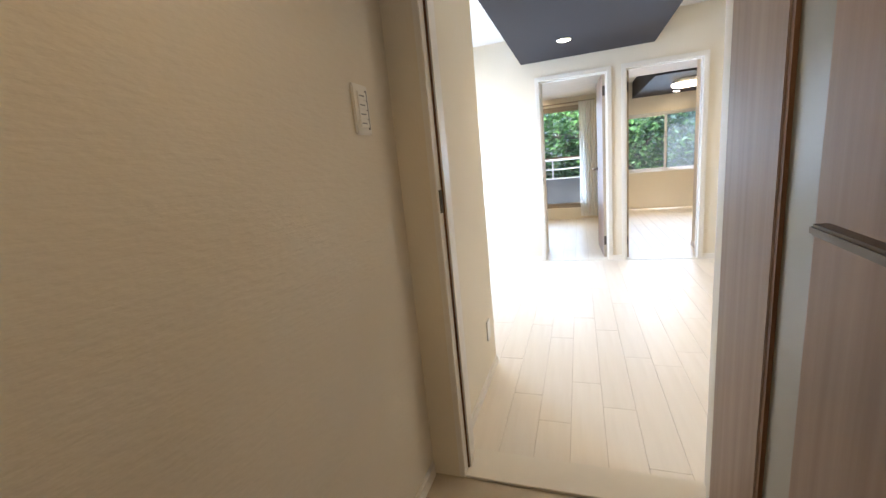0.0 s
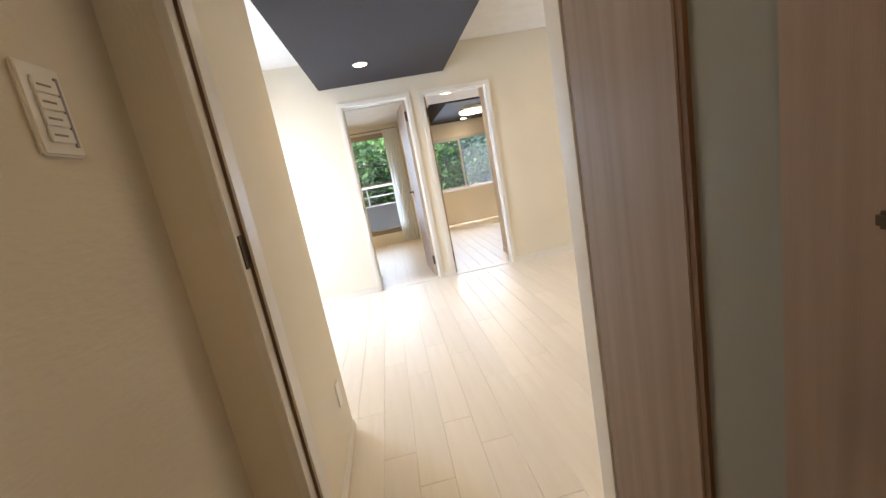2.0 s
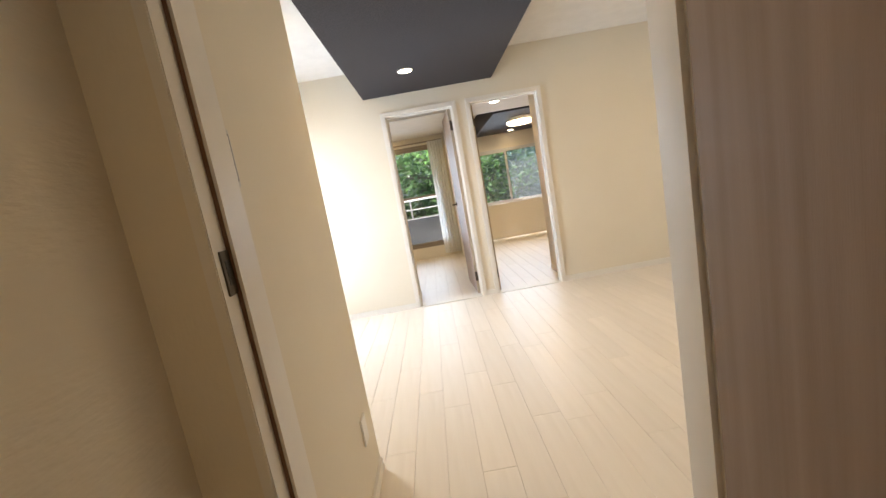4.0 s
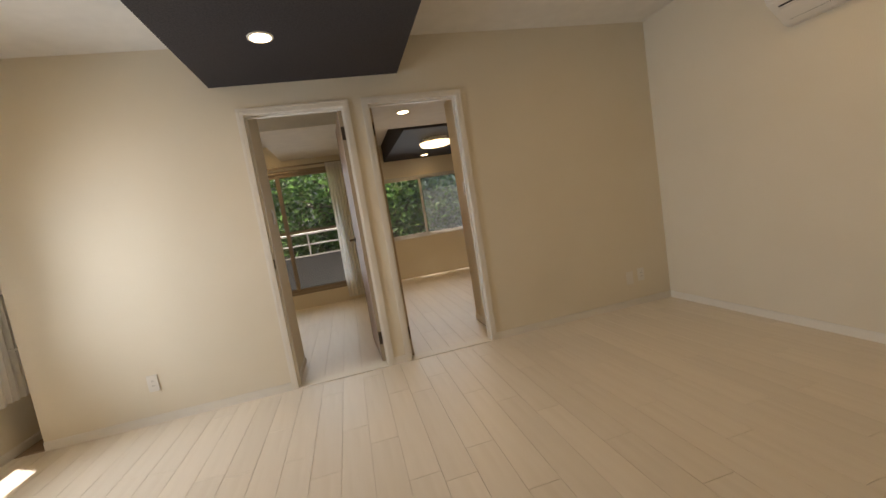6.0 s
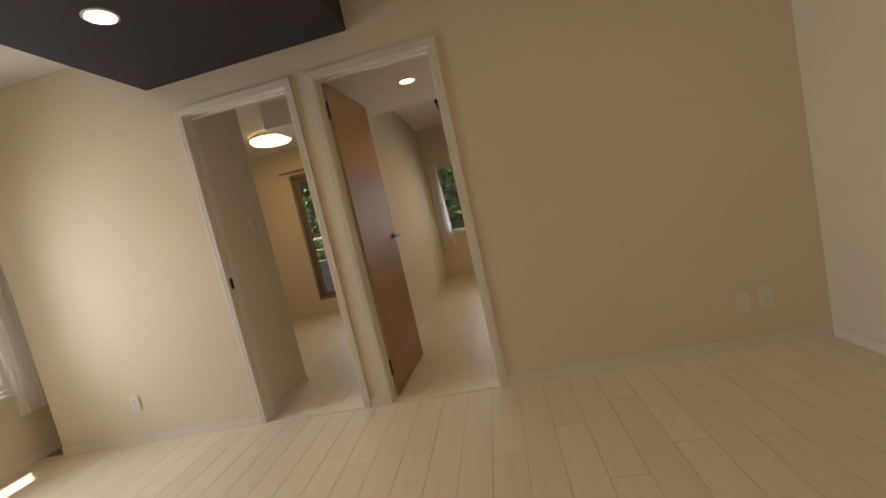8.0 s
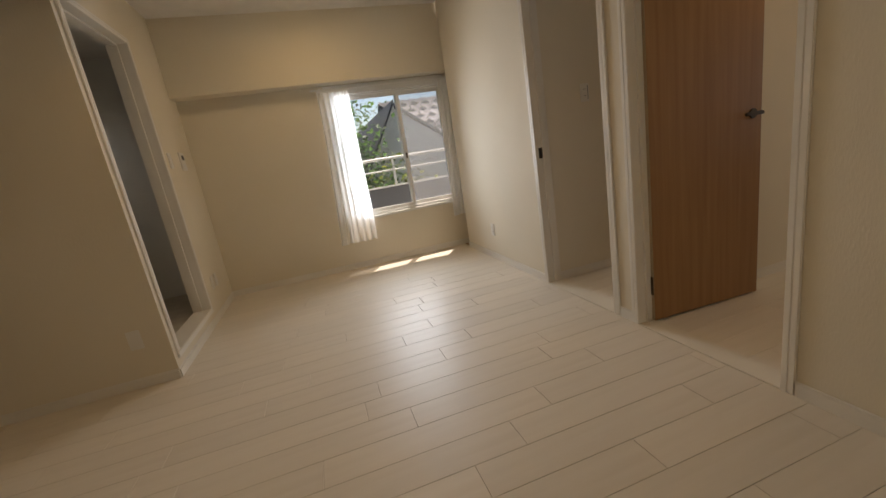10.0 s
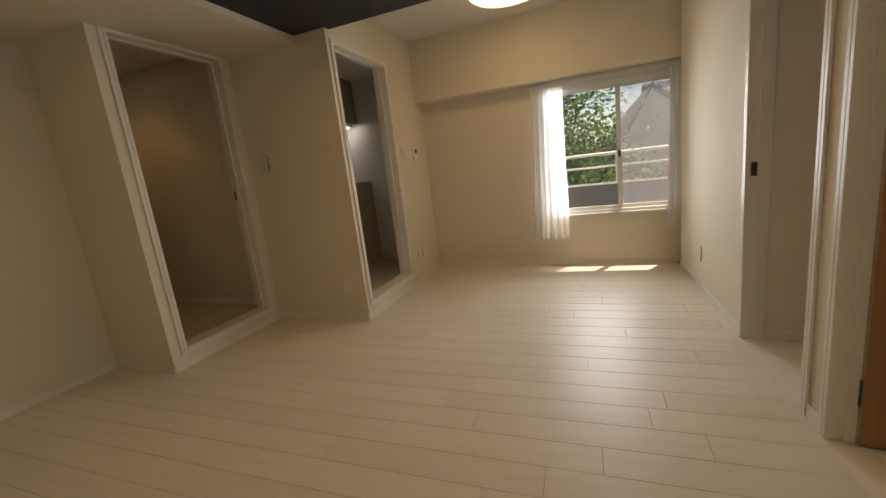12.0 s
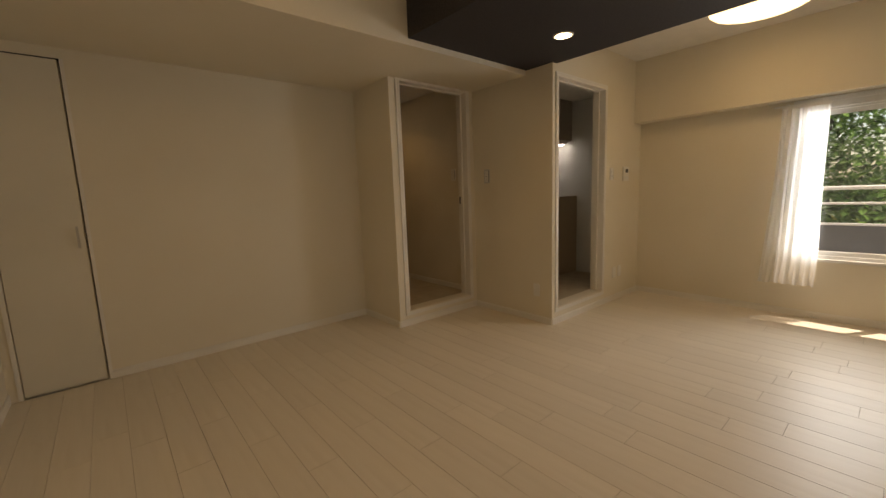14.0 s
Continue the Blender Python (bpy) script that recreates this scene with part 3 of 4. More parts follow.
# ---- wall plates ----
def plate(name, label, category, m, w, h, rockers=0, holes=0, screen=False, mat=PLASTIC):
    """A plate on a wall: local x across, z up, -y out of the wall."""
    root = thing(name, label, category, m)
    part("cover", block(-w / 2, w / 2, -0.008, 0, -h / 2, h / 2, bevel=0.003), mat, root)
    for i in range(rockers):
        hh = (h - 0.035) / rockers
        zc = -h / 2 + 0.0175 + hh * (i + 0.5)
        rk = part("rocker", block(-w * 0.28, w * 0.28, -0.0115, -0.008, zc - hh / 2 + 0.001, zc + hh / 2 - 0.001, bevel=0.001), PLASTIC, root)
        part("marking", block(-w * 0.2, w * 0.12, -0.0119, -0.0115, zc - 0.002, zc + 0.001), GREYPL, rk)
    if rockers:
        part("side_shadow", block(w * 0.29, w * 0.36, -0.0105, -0.008, -h / 2 + 0.014, h / 2 - 0.014), GREYPL, root)
    for i in range(holes):
        zc = (i - (holes - 1) / 2) * 0.034
        so = part("socket", block(-0.012, 0.012, -0.0095, -0.008, zc - 0.013, zc + 0.013, bevel=0.0005), PLASTIC, root)
        part("slot", block(-0.0065, -0.0045, -0.0099, -0.0094, zc - 0.005, zc + 0.005), BLACK, so)
        part("slot", block(0.0045, 0.0065, -0.0099, -0.0094, zc - 0.004, zc + 0.004), BLACK, so)
    if screen:
        part("screen", block(-w * 0.1, w * 0.32, -0.0095, -0.0075, h * 0.08, h * 0.34), BLACK, root, "small dark display")
        part("button", block(-w * 0.3, w * 0.3, -0.0095, -0.008, -h * 0.36, -h * 0.15), WHITEALU, root)
    return root


plate("wall_socket", "white double wall socket on the cream wall", "wall socket", pose(-0.872, 0, 0.285), 0.07, 0.115, holes=2)
plate("wall_socket", "white double wall socket near the room corner", "wall socket", pose(3.094, 0, 0.275), 0.07, 0.115, holes=2)
plate("wall_plate", "blank cream wall plate beside the socket", "wall plate", pose(2.975, 0, 0.262), 0.07, 0.115, mat=TRIM)
plate("light_switch", "white light switch beside the hall doorway", "light switch", pose(XBOX, -3.235, 1.34, 0, 0, 90), 0.075, 0.135, rockers=3, mat=ALU)
plate("wall_plate", "low white wall plate on the kitchen side wall", "wall plate", pose(XBOX, -2.65, 0.293, 0, 0, 90), 0.07, 0.115)
plate("light_switch", "white light switch with four labelled rockers in the hall", "light switch", pose(-0.10, -3.745, 1.384, 0, 0, 90), 0.075, 0.125, rockers=4)
plate("light_switch", "small white light switch beside the kitchen doorway", "light switch", pose(-1.10, YK, 1.322, 0, 0, 180), 0.07, 0.12, rockers=2)
plate("intercom", "white wall intercom panel with a dark display", "intercom", pose(-1.41, YK, 1.325, 0, 0, 180), 0.13, 0.15, screen=True)
plate("wall_plate", "low blank wall plate below the intercom", "wall plate", pose(-1.20, YK, 0.30, 0, 0, 180), 0.07, 0.115, mat=TRIM)
plate("wall_plate", "low blank wall plate below the intercom", "wall plate", pose(-1.32, YK, 0.30, 0, 0, 180), 0.07, 0.115, mat=TRIM)
plate("light_switch", "white light switch on the passage wall", "light switch", pose(0.03, 0.42, 1.30, 0, 0, 90), 0.07, 0.12, rockers=2)
plate("light_switch", "white light switch on the passage wall", "light switch", pose(1.70, 0.45, 1.30, 0, 0, -90), 0.07, 0.12, rockers=2)


# ---- windows ----
def sash(name, parent, x0, x1, z0, z1, y, mat, glass, w=0.035, rails=(), label=""):
    """A sash in the local xz plane with a pane."""
    s = part(name, blocks([(x0, x0 + w, y - 0.014, y + 0.014, z0, z1), (x1 - w, x1, y - 0.014, y + 0.014, z0, z1),
                           (x0 + w, x1 - w, y - 0.014, y + 0.014, z0, z0 + w), (x0 + w, x1 - w, y - 0.014, y + 0.014, z1 - w, z1)]
                          + [(x0 + w, x1 - w, y - 0.012, y + 0.012, r - 0.018, r + 0.018) for r in rails]), mat, parent, label)
    pane = part("pane", block(x0 + w - 0.005, x1 - w + 0.005, y - 0.003, y + 0.003, z0 + w - 0.005, z1 - w + 0.005), glass, s)
    pane.visible_shadow = False
    return s


# west window: local x runs along -y of the room, from the north end
win = thing("window_1", "sliding window with pale frame, a mesh over one half, looking on a balcony", "window",
            pose(XW - 0.085, WY1, 0, 0, 0, -90), kind="structure")
WW = WY1 - WY0
part("window_frame", blocks([(0, 0.022, -0.035, 0.045, WZ0 + 0.02, WZ1), (WW - 0.022, WW, -0.035, 0.06, WZ0 + 0.02, WZ1),
                             (0.022, WW - 0.022, -0.035, 0.06, WZ0 + 0.02, WZ0 + 0.045), (0.022, WW - 0.022, -0.035, 0.06, WZ1 - 0.03, WZ1)]),
     WHITEALU, win)
part("window_sill", block(-0.0, WW, 0.06, 0.103, WZ0 - 0.006, WZ0 + 0.018, bevel=0.003), WHITEALU, win, "white inner sill")
part("head_casing", block(0, WW, 0.086, 0.102, WZ1 - 0.012, 1.852, bevel=0.002), WHITEALU, win, "white casing board above the window")
part("head_lining", block(0, WW, 0.06, 0.091, WZ1 - 0.014, WZ1 - 0.001), WHITEALU, win)
sash("sash", win, 0.022, 0.535, WZ0 + 0.045, WZ1 - 0.03, -0.012, WHITEALU, MESHPANE, label="sash with an insect mesh")
s2 = sash("sash", win, 0.495, WW - 0.022, WZ0 + 0.045, WZ1 - 0.03, 0.022, WHITEALU, GLASS)
part("crescent_latch", block(0.505, 0.525, 0.036, 0.05, 1.06, 1.12, bevel=0.003), BRONZE, s2)


def curtain(name, label, m, width, top, bottom, folds, depth=0.03, flare=0.25, hook=True):
    """A gathered sheer curtain; local x across from its fixed edge, z up."""
    root = thing(name, label, "curtain", m)
    bm = bmesh.new()
    nx, nz = folds * 10, 24
    rows = []
    for k in range(nz + 1):
        f = k / nz
        z = top + (bottom - top) * f
        wd = width * (1 + flare * f ** 1.6)
        row = []
        for i in range(nx + 1):
            u = i / nx
            a = 2 * math.pi * folds * u
            amp = depth * (0.35 + 0.65 * min(1, f * 3)) * (0.7 + 0.5 * noise.noise((u * 6, f * 1.3, 2.0)))
            drift = 0.02 * noise.noise((u * 3, f * 2, 7.0)) * f
            row.append(bm.verts.new((u * wd + drift + 0.006 * math.sin(2 * a), amp * math.sin(a + 1.2 * f), z + 0.012 * f * noise.noise((u * 5, 0, 3)))))
        rows.append(row)
    for p, q in zip(rows, rows[1:]):
        for i in range(nx):
            bm.faces.new((p[i], p[i + 1], q[i + 1], q[i]))
    cl = part("cloth", bm, SHEER, root, smooth=True)
    part("header_tape", block(0, width, -0.006, 0.006, top - 0.004, top + 0.018), WHITEALU, root)
    return root


curtain("curtain", "sheer white curtain drawn to one side of the window", pose(-1.675, -0.985, 0, 0, 0, -90), 0.30, 1.79, 0.29, 6, flare=0.26)
curtain("curtain", "sheer white curtain drawn into the corner beside the shelf niche", pose(-1.675, 0.235, 0, 0, 0, -90), 0.30, 1.79, 0.36, 6,
        depth=0.022, flare=0.12)
niche = thing("niche_shelf", "three small white shelf boards in the narrow corner niche", "shelf")
for zz in (0.69, 1.07, 1.51):
    part("board", block(XW, XN, 0.10, 0.30, zz - 0.012, zz, bevel=0.002), WHITEALU, niche)
rail = thing("curtain_rail", "slim white metal curtain rail above the window", "curtain rail")
part("track", block(-1.685, -1.665, -1.34, 0.26, 1.806, 1.820, bevel=0.003), WHITEALU, rail)
for yy in (-1.25, -0.65, 0.05):
    part("bracket", block(XW, -1.665, yy - 0.008, yy + 0.008, 1.820, 1.828), WHITEALU, rail)

# balcony door of the bedroom
win2 = thing("window_2", "tall bronze-framed sliding balcony door with a transom rail", "balcony door", pose(LX0, 3.23, 0), kind="structure")
LW = LX1 - LX0
part("window_frame", blocks([(0, 0.03, -0.05, 0.06, LZ0, LZ1), (LW - 0.03, LW, -0.05, 0.06, LZ0, LZ1), (0.03, LW - 0.03, -0.05, 0.06, LZ0, LZ0 + 0.035),
                             (0.03, LW - 0.03, -0.05, 0.06, LZ1 - 0.04, LZ1)]), BRONZEALU, win2)
sash("sash", win2, 0.03, 0.745, LZ0 + 0.035, LZ1 - 0.04, 0.025, BRONZEALU, GLASS, 0.05, rails=(1.15,))
sash("sash", win2, 0.69, LW - 0.03, LZ0 + 0.035, LZ1 - 0.04, -0.01, BRONZEALU, GLASS, 0.05, rails=(1.15,))
part("curtain_track", block(-0.1, LW + 0.06, -0.14, -0.115, LZ1 + 0.03, LZ1 + 0.05), BRONZEALU, win2)
curtain("curtain", "long sheer white curtain gathered beside the balcony door", pose(0.45, 3.09, 0), 0.27, 2.08, 0.05, 6, flare=0.1)

# wide window of the corner bedroom
win3 = thing("window_3", "wide sliding window with pale frames above a low wall", "window", pose(RX0, 4.10, 0), kind="structure")
RW = RX1 - RX0
part("window_frame", blocks([(0, 0.03, -0.04, 0.06, RZ0, RZ1), (RW - 0.03, RW, -0.04, 0.06, RZ0, RZ1), (0.03, RW - 0.03, -0.04, 0.06, RZ0, RZ0 + 0.03),
                             (0.03, RW - 0.03, -0.04, 0.06, RZ1 - 0.03, RZ1)]), ALU, win3)
sash("sash", win3, 0.03, 0.43, RZ0 + 0.03, RZ1 - 0.03, 0.022, ALU, GLASS, 0.03)
sash("sash", win3, 0.38, 1.13, RZ0 + 0.03, RZ1 - 0.03, -0.01, ALU, GLASS, 0.04)
sash("sash", win3, 1.10, RW - 0.03, RZ0 + 0.03, RZ1 - 0.03, 0.022, ALU, THINMESH, 0.03)
part("window_sill", block(0, RW, -0.052, -0.04, RZ0 - 0.004, RZ0 + 0.014, bevel=0.003), WHITEALU, win3)
curtain("curtain", "sheer white curtain at the end of the wide window", pose(2.72, 3.99, 0), 0.22, 1.86, 0.52, 5)

curtain("curtain", "sheer white curtain at the near end of the wide window", pose(0.865, 3.99, 0), 0.17, 1.86, 0.52, 4, flare=0.3)

# ---- kitchen fittings ----
sink = thing("kitchen_cabinet", "dark brown kitchen base cabinet with a beige end panel", "kitchen cabinet")
part("body", block(-1.70, -1.16, -4.7, -3.275, 0.14, 0.985), CABDARK, sink)
part("end_panel", block(XW + 0.014, -1.14, -3.275, -3.245, 0.14, 1.10, bevel=0.002), BEIGE, sink, "beige end panel")
for ya, yb in ((-3.72, -3.28), (-4.17, -3.73), (-4.62, -4.18)):
    part("door", block(-1.16, -1.142, ya, yb - 0.004, 0.20, 0.96, bevel=0.002), CABDARK, sink)
top = thing("worktop", "stainless steel kitchen worktop", "worktop")
part("slab", block(-1.70, -1.13, -4.7, -3.28, 0.985, 1.015, bevel=0.004), STEEL, top)
part("upstand", block(-1.70, -1.69, -4.7, -3.28, 1.015, 1.08), STEEL, top)
cup = thing("wall_cupboard", "dark kitchen wall cupboard above the worktop", "wall cupboard")
part("body", block(-1.70, -1.38, -4.7, -3.30, 1.78, 2.25, bevel=0.002), CABDARK, cup)
strip = thing("strip_light", "short white tube light under the wall cupboard", "strip light")
part("housing", block(-1.62, -1.52, -3.90, -3.32, 1.735, 1.78, bevel=0.004), PLASTIC, strip)
part("tube", block(-1.60, -1.54, -3.87, -3.35, 1.722, 1.735, bevel=0.004), LAMP_TUBE, strip, "glowing tube")


# ---- balconies ----
def railing(name, label, pts, panel_z, top_z, mid_z, bottom, mat_panel):
    """A parapet with a panel below and two rails above, between two plan points."""
    (ax, ay), (bx, by) = pts
    root = thing(name, label, "balcony railing")
    d = Vector((bx - ax, by - ay, 0))
    ang = math.degrees(math.atan2(d.y, d.x))
    root.matrix_world = pose(ax, ay, 0, 0, 0, ang)
    L = d.length
    part("panel", block(0, L, -0.02, 0.02, bottom, panel_z - 0.02), mat_panel, root, "grey infill panel")
    part("panel_cap", block(0, L, -0.035, 0.035, panel_z - 0.02, panel_z, bevel=0.004), WHITEALU, root)
    part("top_rail", rod((0, 0, top_z), (L, 0, top_z), 0.020, seg=14), WHITEALU, root)
    part("mid_rail", rod((0, 0, mid_z), (L, 0, mid_z), 0.012, seg=12), WHITEALU, root)
    k = max(2, int(L / 0.9) + 1)
    for i in range(k):
        xx = 0.04 + (L - 0.08) * i / (k - 1)
        part("post", block(xx - 0.014, xx + 0.014, -0.012, 0.012, panel_z, top_z), WHITEALU, root)
    return root


structure("balcony_slab_west", block(-2.95, XW - 0.12, -5.0, 3.30, -0.4, -0.12), CONCRETE, "pale concrete balcony slab", "balcony")
railing("balcony_railing", "white balcony railing above grey panels", ((-2.85, -5.0), (-2.85, 3.2)), 0.745, 1.10, 0.945, -0.12, GREYPANEL)
structure("balcony_slab_north", block(-2.95, 0.83, 3.30, 4.55, -0.3, 0.02), CONCRETE, "pale concrete balcony slab", "balcony")
railing("balcony_railing", "white balcony railing above grey panels outside the bedroom", ((-2.85, 4.45), (0.83, 4.45)), 0.71, 1.10, 0.90, 0.0, GREYPANEL)
structure("balcony_roof", block(-2.95, 0.83, 3.30, 4.0, 2.62, 2.8), CONCRETE, "concrete slab above the balcony", "balcony")

# ---- outside: ground, house, trees ----
structure("ground", block(-400, 400, -400, 400, -3.4, -3.2), GROUND, "brown and green garden ground", "ground")
house = thing("house", "beige neighbouring house with a pale tiled gable roof", "house")
GX, AY, AZ = -6.3, 0.40, 2.29        # gable wall, apex
bm = bmesh.new()
yl, yr = AY - 1.7, AY + 5.0


def roof_z(y):
    return AZ - (AY - y) * 1.75 if y < AY else AZ - (y - AY) * 0.72


outline = [(yl + 0.25, -3.2), (yr - 0.3, -3.2), (yr - 0.3, roof_z(yr - 0.3) - 0.1), (AY, AZ - 0.12), (yl + 0.25, roof_z(yl + 0.25) - 0.1)]
front = [bm.verts.new((GX, y, z)) for y, z in outline]
back = [bm.verts.new((GX - 9, y, z)) for y, z in outline]
bm.faces.new(front)
bm.faces.new(list(reversed(back)))
for i in range(5):
    j = (i + 1) % 5
    bm.faces.new((front[i], back[i], back[j], front[j]))
part("wall", bm, STUCCO, house)


def slope(name, ya, yb, mat, thick, x0, x1, lift, label=""):
    bm = bmesh.new()
    za, zb = roof_z(ya) + lift, roof_z(yb) + lift
    v = [bm.verts.new(p) for p in ((x0, ya, za), (x0, yb, zb), (x1, yb, zb), (x1, ya, za),
                                   (x0, ya, za - thick), (x0, yb, zb - thick), (x1, yb, zb - thick), (x1, ya, za - thick))]
    for q in ((0, 1, 2, 3), (7, 6, 5, 4), (0, 4, 5, 1), (1, 5, 6, 2), (2, 6, 7, 3), (3, 7, 4, 0)):
        bm.faces.new([v[i] for i in q])
    return part(name, bm, mat, house, label)


roof = slope("roof", AY, yr, DARKWOOD, 0.06, GX + 0.05, GX - 9, -0.01)
slope("roof", yl, AY, DARKWOOD, 0.08, GX + 0.30, GX - 9, 0.0)
slope("bargeboard", yl, AY, STUCCO, 0.16, GX + 0.24, GX + 0.20, -0.10, "pale board under the verge")
# roof tiles of the near slope, scalloped, one piece each
tile_bm = bmesh.new()
TW, TL = 0.30, 0.27
for i in range(7):
    u = (-TW / 2 + TW * i / 6) * 0.93
    zz = 0.035 * math.cos(math.pi * i / 3)
    tile_bm.verts.new((u, 0, 0.03 + zz * 0.6))
    tile_bm.verts.new((u, TL - 0.055 + 0.04 * math.cos(math.pi * (i - 3) / 3), 0.045 + zz * 0.6))
tile_bm.verts.ensure_lookup_table()
for i in range(6):
    a, b = tile_bm.verts[2 * i], tile_bm.verts[2 * i + 1]
    c, d = tile_bm.verts[2 * i + 2], tile_bm.verts[2 * i + 3]
    tile_bm.faces.new((a, b, d, c))
bmesh.ops.solidify(tile_bm, geom=list(tile_bm.faces), thickness=0.02)
tile_me = mesh_of("roof_tile", tile_bm, ROOFTILE)
RIDGE_X, RIDGE_Z, PITCH = -8.1, 2.52, radians(41)
main_bm = bmesh.new()
run = 1.75
corners = [(RIDGE_X, RIDGE_Z), (RIDGE_X + run, RIDGE_Z - run * math.tan(PITCH)), (RIDGE_X - run, RIDGE_Z - run * math.tan(PITCH))]
ring_a = [main_bm.verts.new((px, AY + 0.05, pz)) for px, pz in corners]
ring_b = [main_bm.verts.new((px, AY + 6.0, pz)) for px, pz in corners]
main_bm.faces.new(ring_a)
main_bm.faces.new(list(reversed(ring_b)))
for k in range(3):
    main_bm.faces.new((ring_a[k], ring_b[k], ring_b[(k + 1) % 3], ring_a[(k + 1) % 3]))
main_roof = part("roof", main_bm, DARKWOOD, house, "pale tiled main roof slope")
for row in range(9):
    for c in range(17):
        d = row * TL * math.cos(PITCH)
        t = new("roof_tile", tile_me)
        t.parent = main_roof
        t.matrix_basis = pose(RIDGE_X + d, AY + 0.2 + (c + 0.5 * (row % 2)) * TW, RIDGE_Z - d * math.tan(PITCH), -math.degrees(PITCH), 0, -90)


def tree(label, x, y, base, height, spread, leaf, count, seed, size=0.11, low=0.25):
    """Tapered trunk, limbs that fork, and a ragged crown of many small bent leaves round the limb ends."""
    rng = random.Random(seed)
    root = thing("tree", label, "tree", pose(x, y, base))
    bm = bmesh.new()
    tips = []

    def limb(a, d, length, r, depth):
        b = a + d * length
        tube(bm, a, b, r, r * 0.62, seg=8)
        if depth == 0:
            tips.append(b)
            return
        for _ in range(3 if depth > 1 else 4):
            nd = (d + Vector((rng.uniform(-1, 1), rng.uniform(-1, 1), rng.uniform(-0.45, 0.75)))).normalized()
            limb(b, nd, length * rng.uniform(0.55, 0.85), r * 0.6, depth - 1)
        tips.append(b)

    trunk = Vector((0, 0, height * low))
    tube(bm, (0, 0, 0), trunk, spread * 0.07, spread * 0.055, seg=12)
    for k in range(6):
        a = 2 * math.pi * k / 6 + rng.uniform(-0.4, 0.4)
        limb(trunk * rng.uniform(0.8, 1.0), Vector((math.cos(a), math.sin(a), rng.uniform(0.3, 1.3))).normalized(), spread * 0.36, spread * 0.03, 2)
    limb(trunk, Vector((0, 0, 1)), height * 0.3, spread * 0.04, 2)
    part("trunk", bm, BARK, root)
    clumps = list(tips)
    while len(clumps) < len(tips) + 130:
        p = Vector((rng.uniform(-1, 1), rng.uniform(-1, 1), rng.uniform(-1, 1)))
        if 0.25 < p.length < 1:
            clumps.append(Vector((p.x * spread * 0.66, p.y * spread * 0.66, height * (0.62 + 0.36 * p.z))))
    verts, faces = [], []
    for _ in range(count):
        c = rng.choice(clumps) + Vector((rng.gauss(0, 1), rng.gauss(0, 1), rng.gauss(0, 0.7))) * spread * 0.10
        q = Euler((rng.uniform(-0.9, 0.9), rng.uniform(-0.9, 0.9), rng.uniform(0, 6.3))).to_matrix()
        s = size * rng.uniform(0.6, 1.3)
        k = len(verts)
        for p in ((-0.5, 0, 0), (0, 0.28, 0.06), (0.55, 0, -0.05), (0, -0.28, 0.06)):
            verts.append(c + q @ (Vector(p) * s))
        faces += [(k, k + 2, k + 1), (k, k + 3, k + 2)]
    me = bpy.data.meshes.new("crown")
    me.from_pydata(verts, [], faces)
    me.materials.append(leaf)
    cr = new("crown", me)
    cr.parent = root
    return root


G = -3.2
tree("broad leafy green tree beside the balcony", -6.0, -1.85, G, 7.4, 3.1, LEAF, 34000, 3, 0.105)
tree("broad leafy green tree beside the balcony", -7.6, -4.6, G, 7.6, 3.6, LEAF, 22000, 13, 0.18)
tree("tall leafy green tree behind the house", -12.5, -3.0, G, 8.0, 4.0, LEAF, 10000, 4, 0.2)
tree("leafy green tree outside the balcony door", -1.9, 7.4, G, 7.5, 3.6, LEAF, 13000, 5, 0.15)
tree("leafy green tree outside the balcony door", 0.2, 8.6, G, 8.0, 4.0, LEAF, 13000, 6, 0.16)
tree("dense green tree outside the wide window", 1.9, 8.0, G, 7.2, 3.3, LEAF, 15000, 7, 0.14)
tree("grey-green tree outside the wide window", 4.4, 8.0, G, 7.5, 3.4, LEAFB, 13000, 8, 0.15)
tree("tall green tree behind the others", -4.5, 11.0, G, 9.0, 4.5, LEAF, 8000, 9, 0.2)
tree("tall green tree behind the others", 3.0, 12.0, G, 9.0, 5.0, LEAF, 8000, 10, 0.22)
tree("young tree with yellow-green leaves below the balcony", -4.4, -0.15, G, 4.45, 1.2, LEAFY, 2200, 11, 0.11)
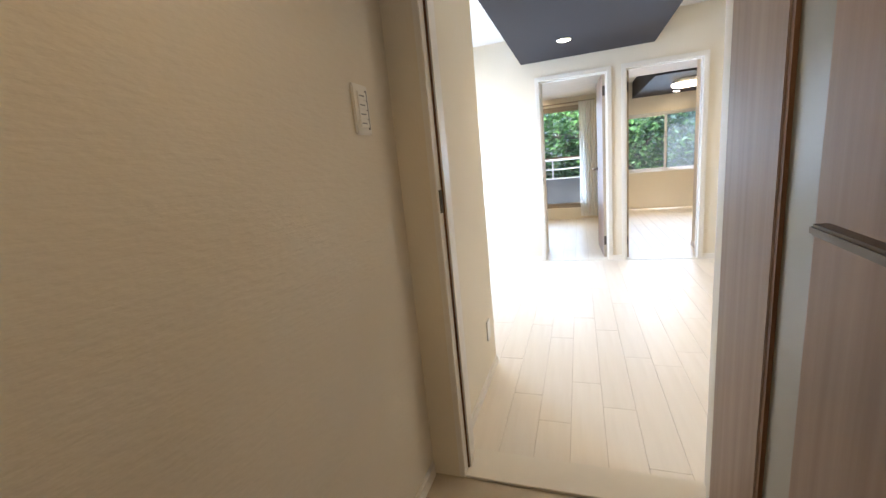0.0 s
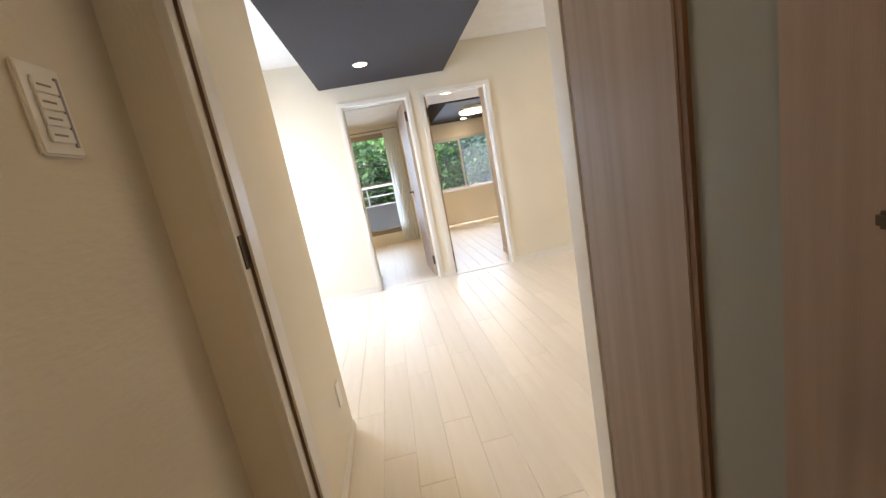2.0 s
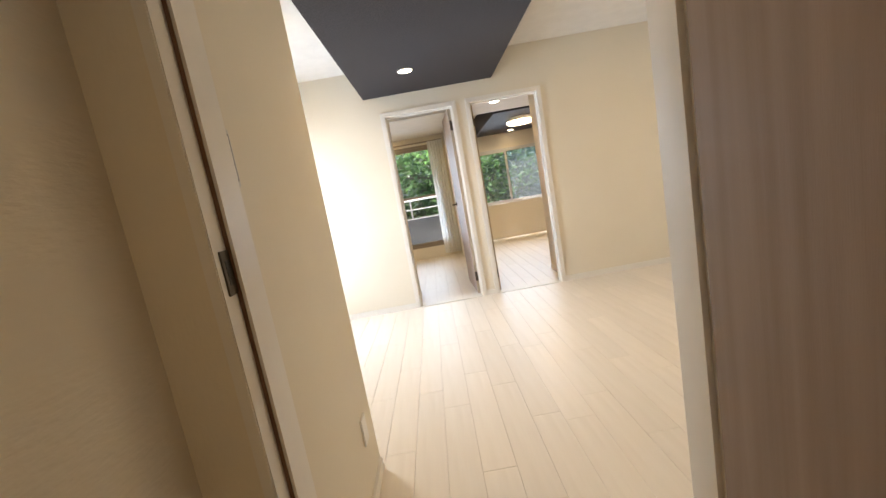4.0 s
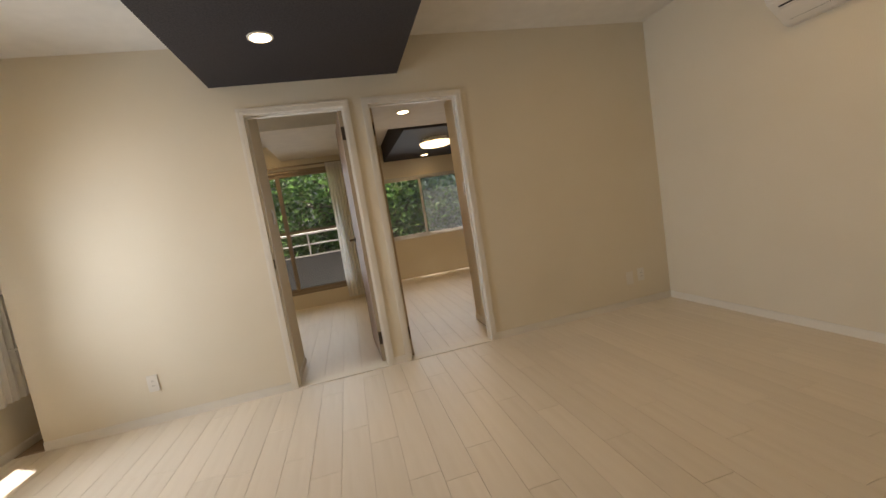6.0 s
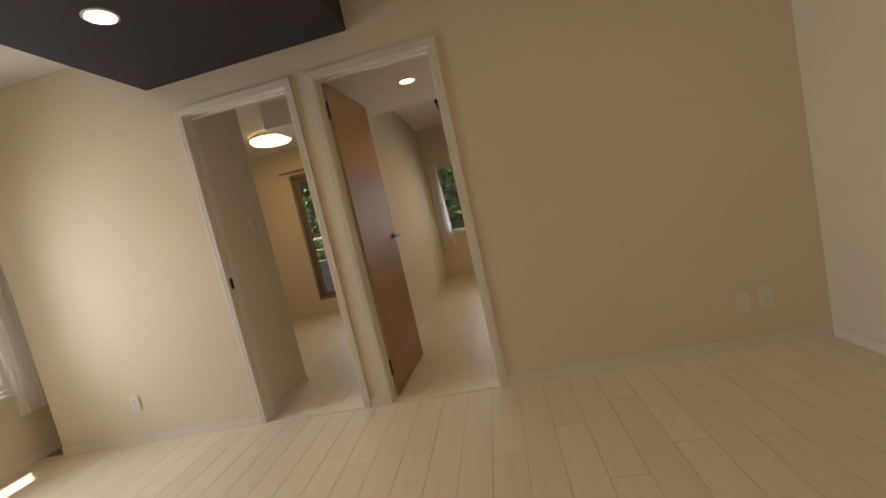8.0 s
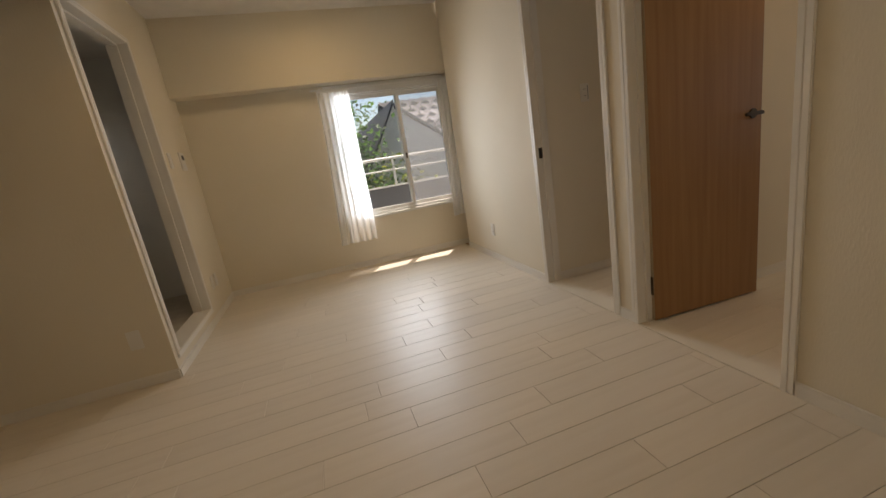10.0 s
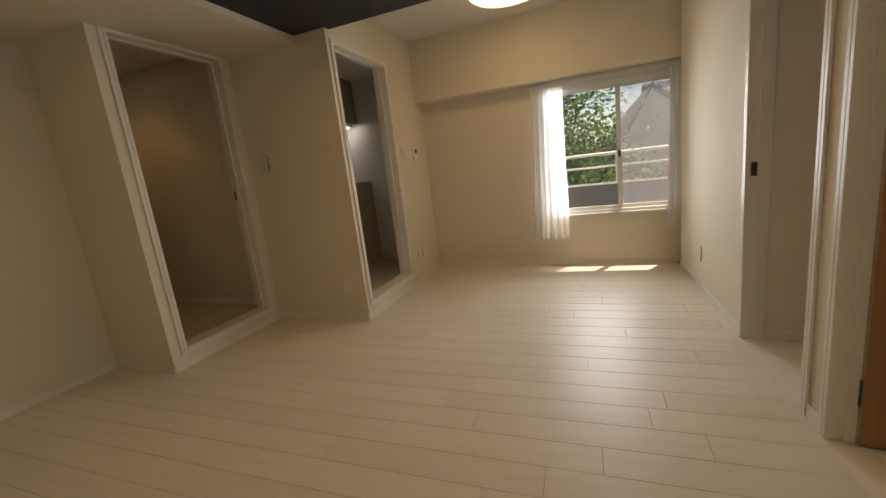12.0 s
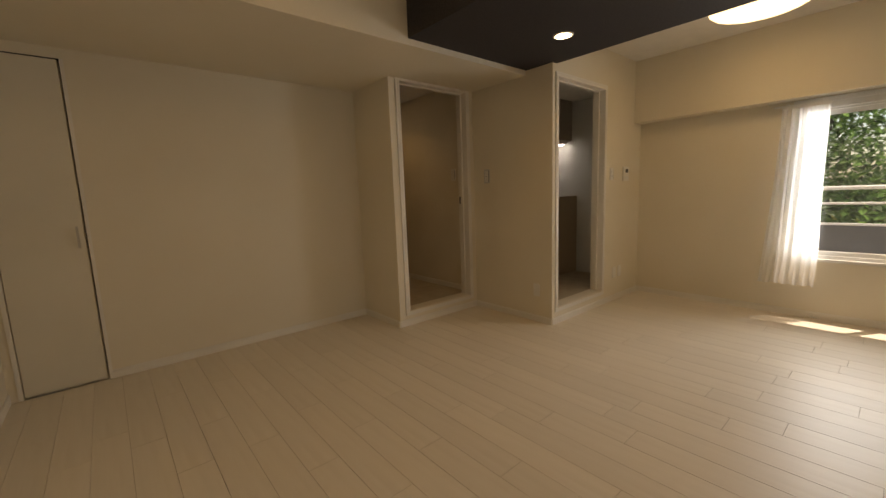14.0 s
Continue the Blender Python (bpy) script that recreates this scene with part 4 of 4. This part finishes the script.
structure("backdrop_wall", blocks([(-30, -22, -14, 4, -3.2, 1.2), (-24, 24, 26, 30, -3.2, 7)]), CONCRETE, "pale distant apartment blocks", "building")

# ---- floor planks, last ----
PW, PL = 0.1465, 0.909
X0 = 1.245 - PW * 30


def plank_mesh(name, w, l):
    bm = bmesh.new()
    put(bm, 0, w, 0, l, -0.012, 0.0)
    es = [e for e in bm.edges if all(abs(v.co.z) < 1e-6 for v in e.verts)]
    bmesh.ops.bevel(bm, geom=es, offset=0.0011, segments=1, affect="EDGES")
    return mesh_of(name, bm, PLANK)


cache = {}


def solid(xc, x0, x1):
    return x0 <= xc < x1


def lay(parent, spans, joined=None):
    """Rows of planks along y; spans(xc) gives the y stretch of the floor at a row."""
    rng = random.Random(5)
    for k in range(-5, 60):
        xa = X0 + k * PW
        y_shift = (k * 0.377 + rng.choice((0, 0.17, 0.35))) % PL
        for sx0, sx1, y0, y1 in spans:
            if not sx0 - PW / 2 <= xa + PW / 2 <= sx1 + PW / 2:
                continue
            a, b = xa, xa + PW
            if not solid(xa + PW / 2, sx0, sx1):
                continue
            y = y0 - (y_shift if y_shift else PL)
            while y < y1:
                c, d = max(y, y0), min(y + PL, y1)
                y += PL
                if d - c < 0.02:
                    continue
                w, l = round(b - a - 0.0012, 4), round(d - c - 0.0012, 4)
                if joined is not None:
                    put(joined, a + 0.0006, a + 0.0006 + w, c + 0.0006, c + 0.0006 + l, -0.012, 0.0)
                    continue
                if (w, l) not in cache:
                    cache[(w, l)] = plank_mesh("plank", w, l)
                p = new("plank", cache[(w, l)])
                p.parent = parent
                p.location = (a + 0.0006, c + 0.0006, 0)


lay(floor, [(XW - 0.07, XBOX - 0.08, YK, 0.0), (XBOX - 0.08, XJ - 0.08, YD, 0.0), (XJ - 0.08, XE + 0.07, YB, 0.0)])
lay(floor_rooms, [(XW - 0.05, -0.05, 0.60, 3.15), (-0.05, 0.78, 0.103, 3.15), (0.78, 1.75, 0.103, 4.06), (1.75, 4.4, 0.70, 4.06)])
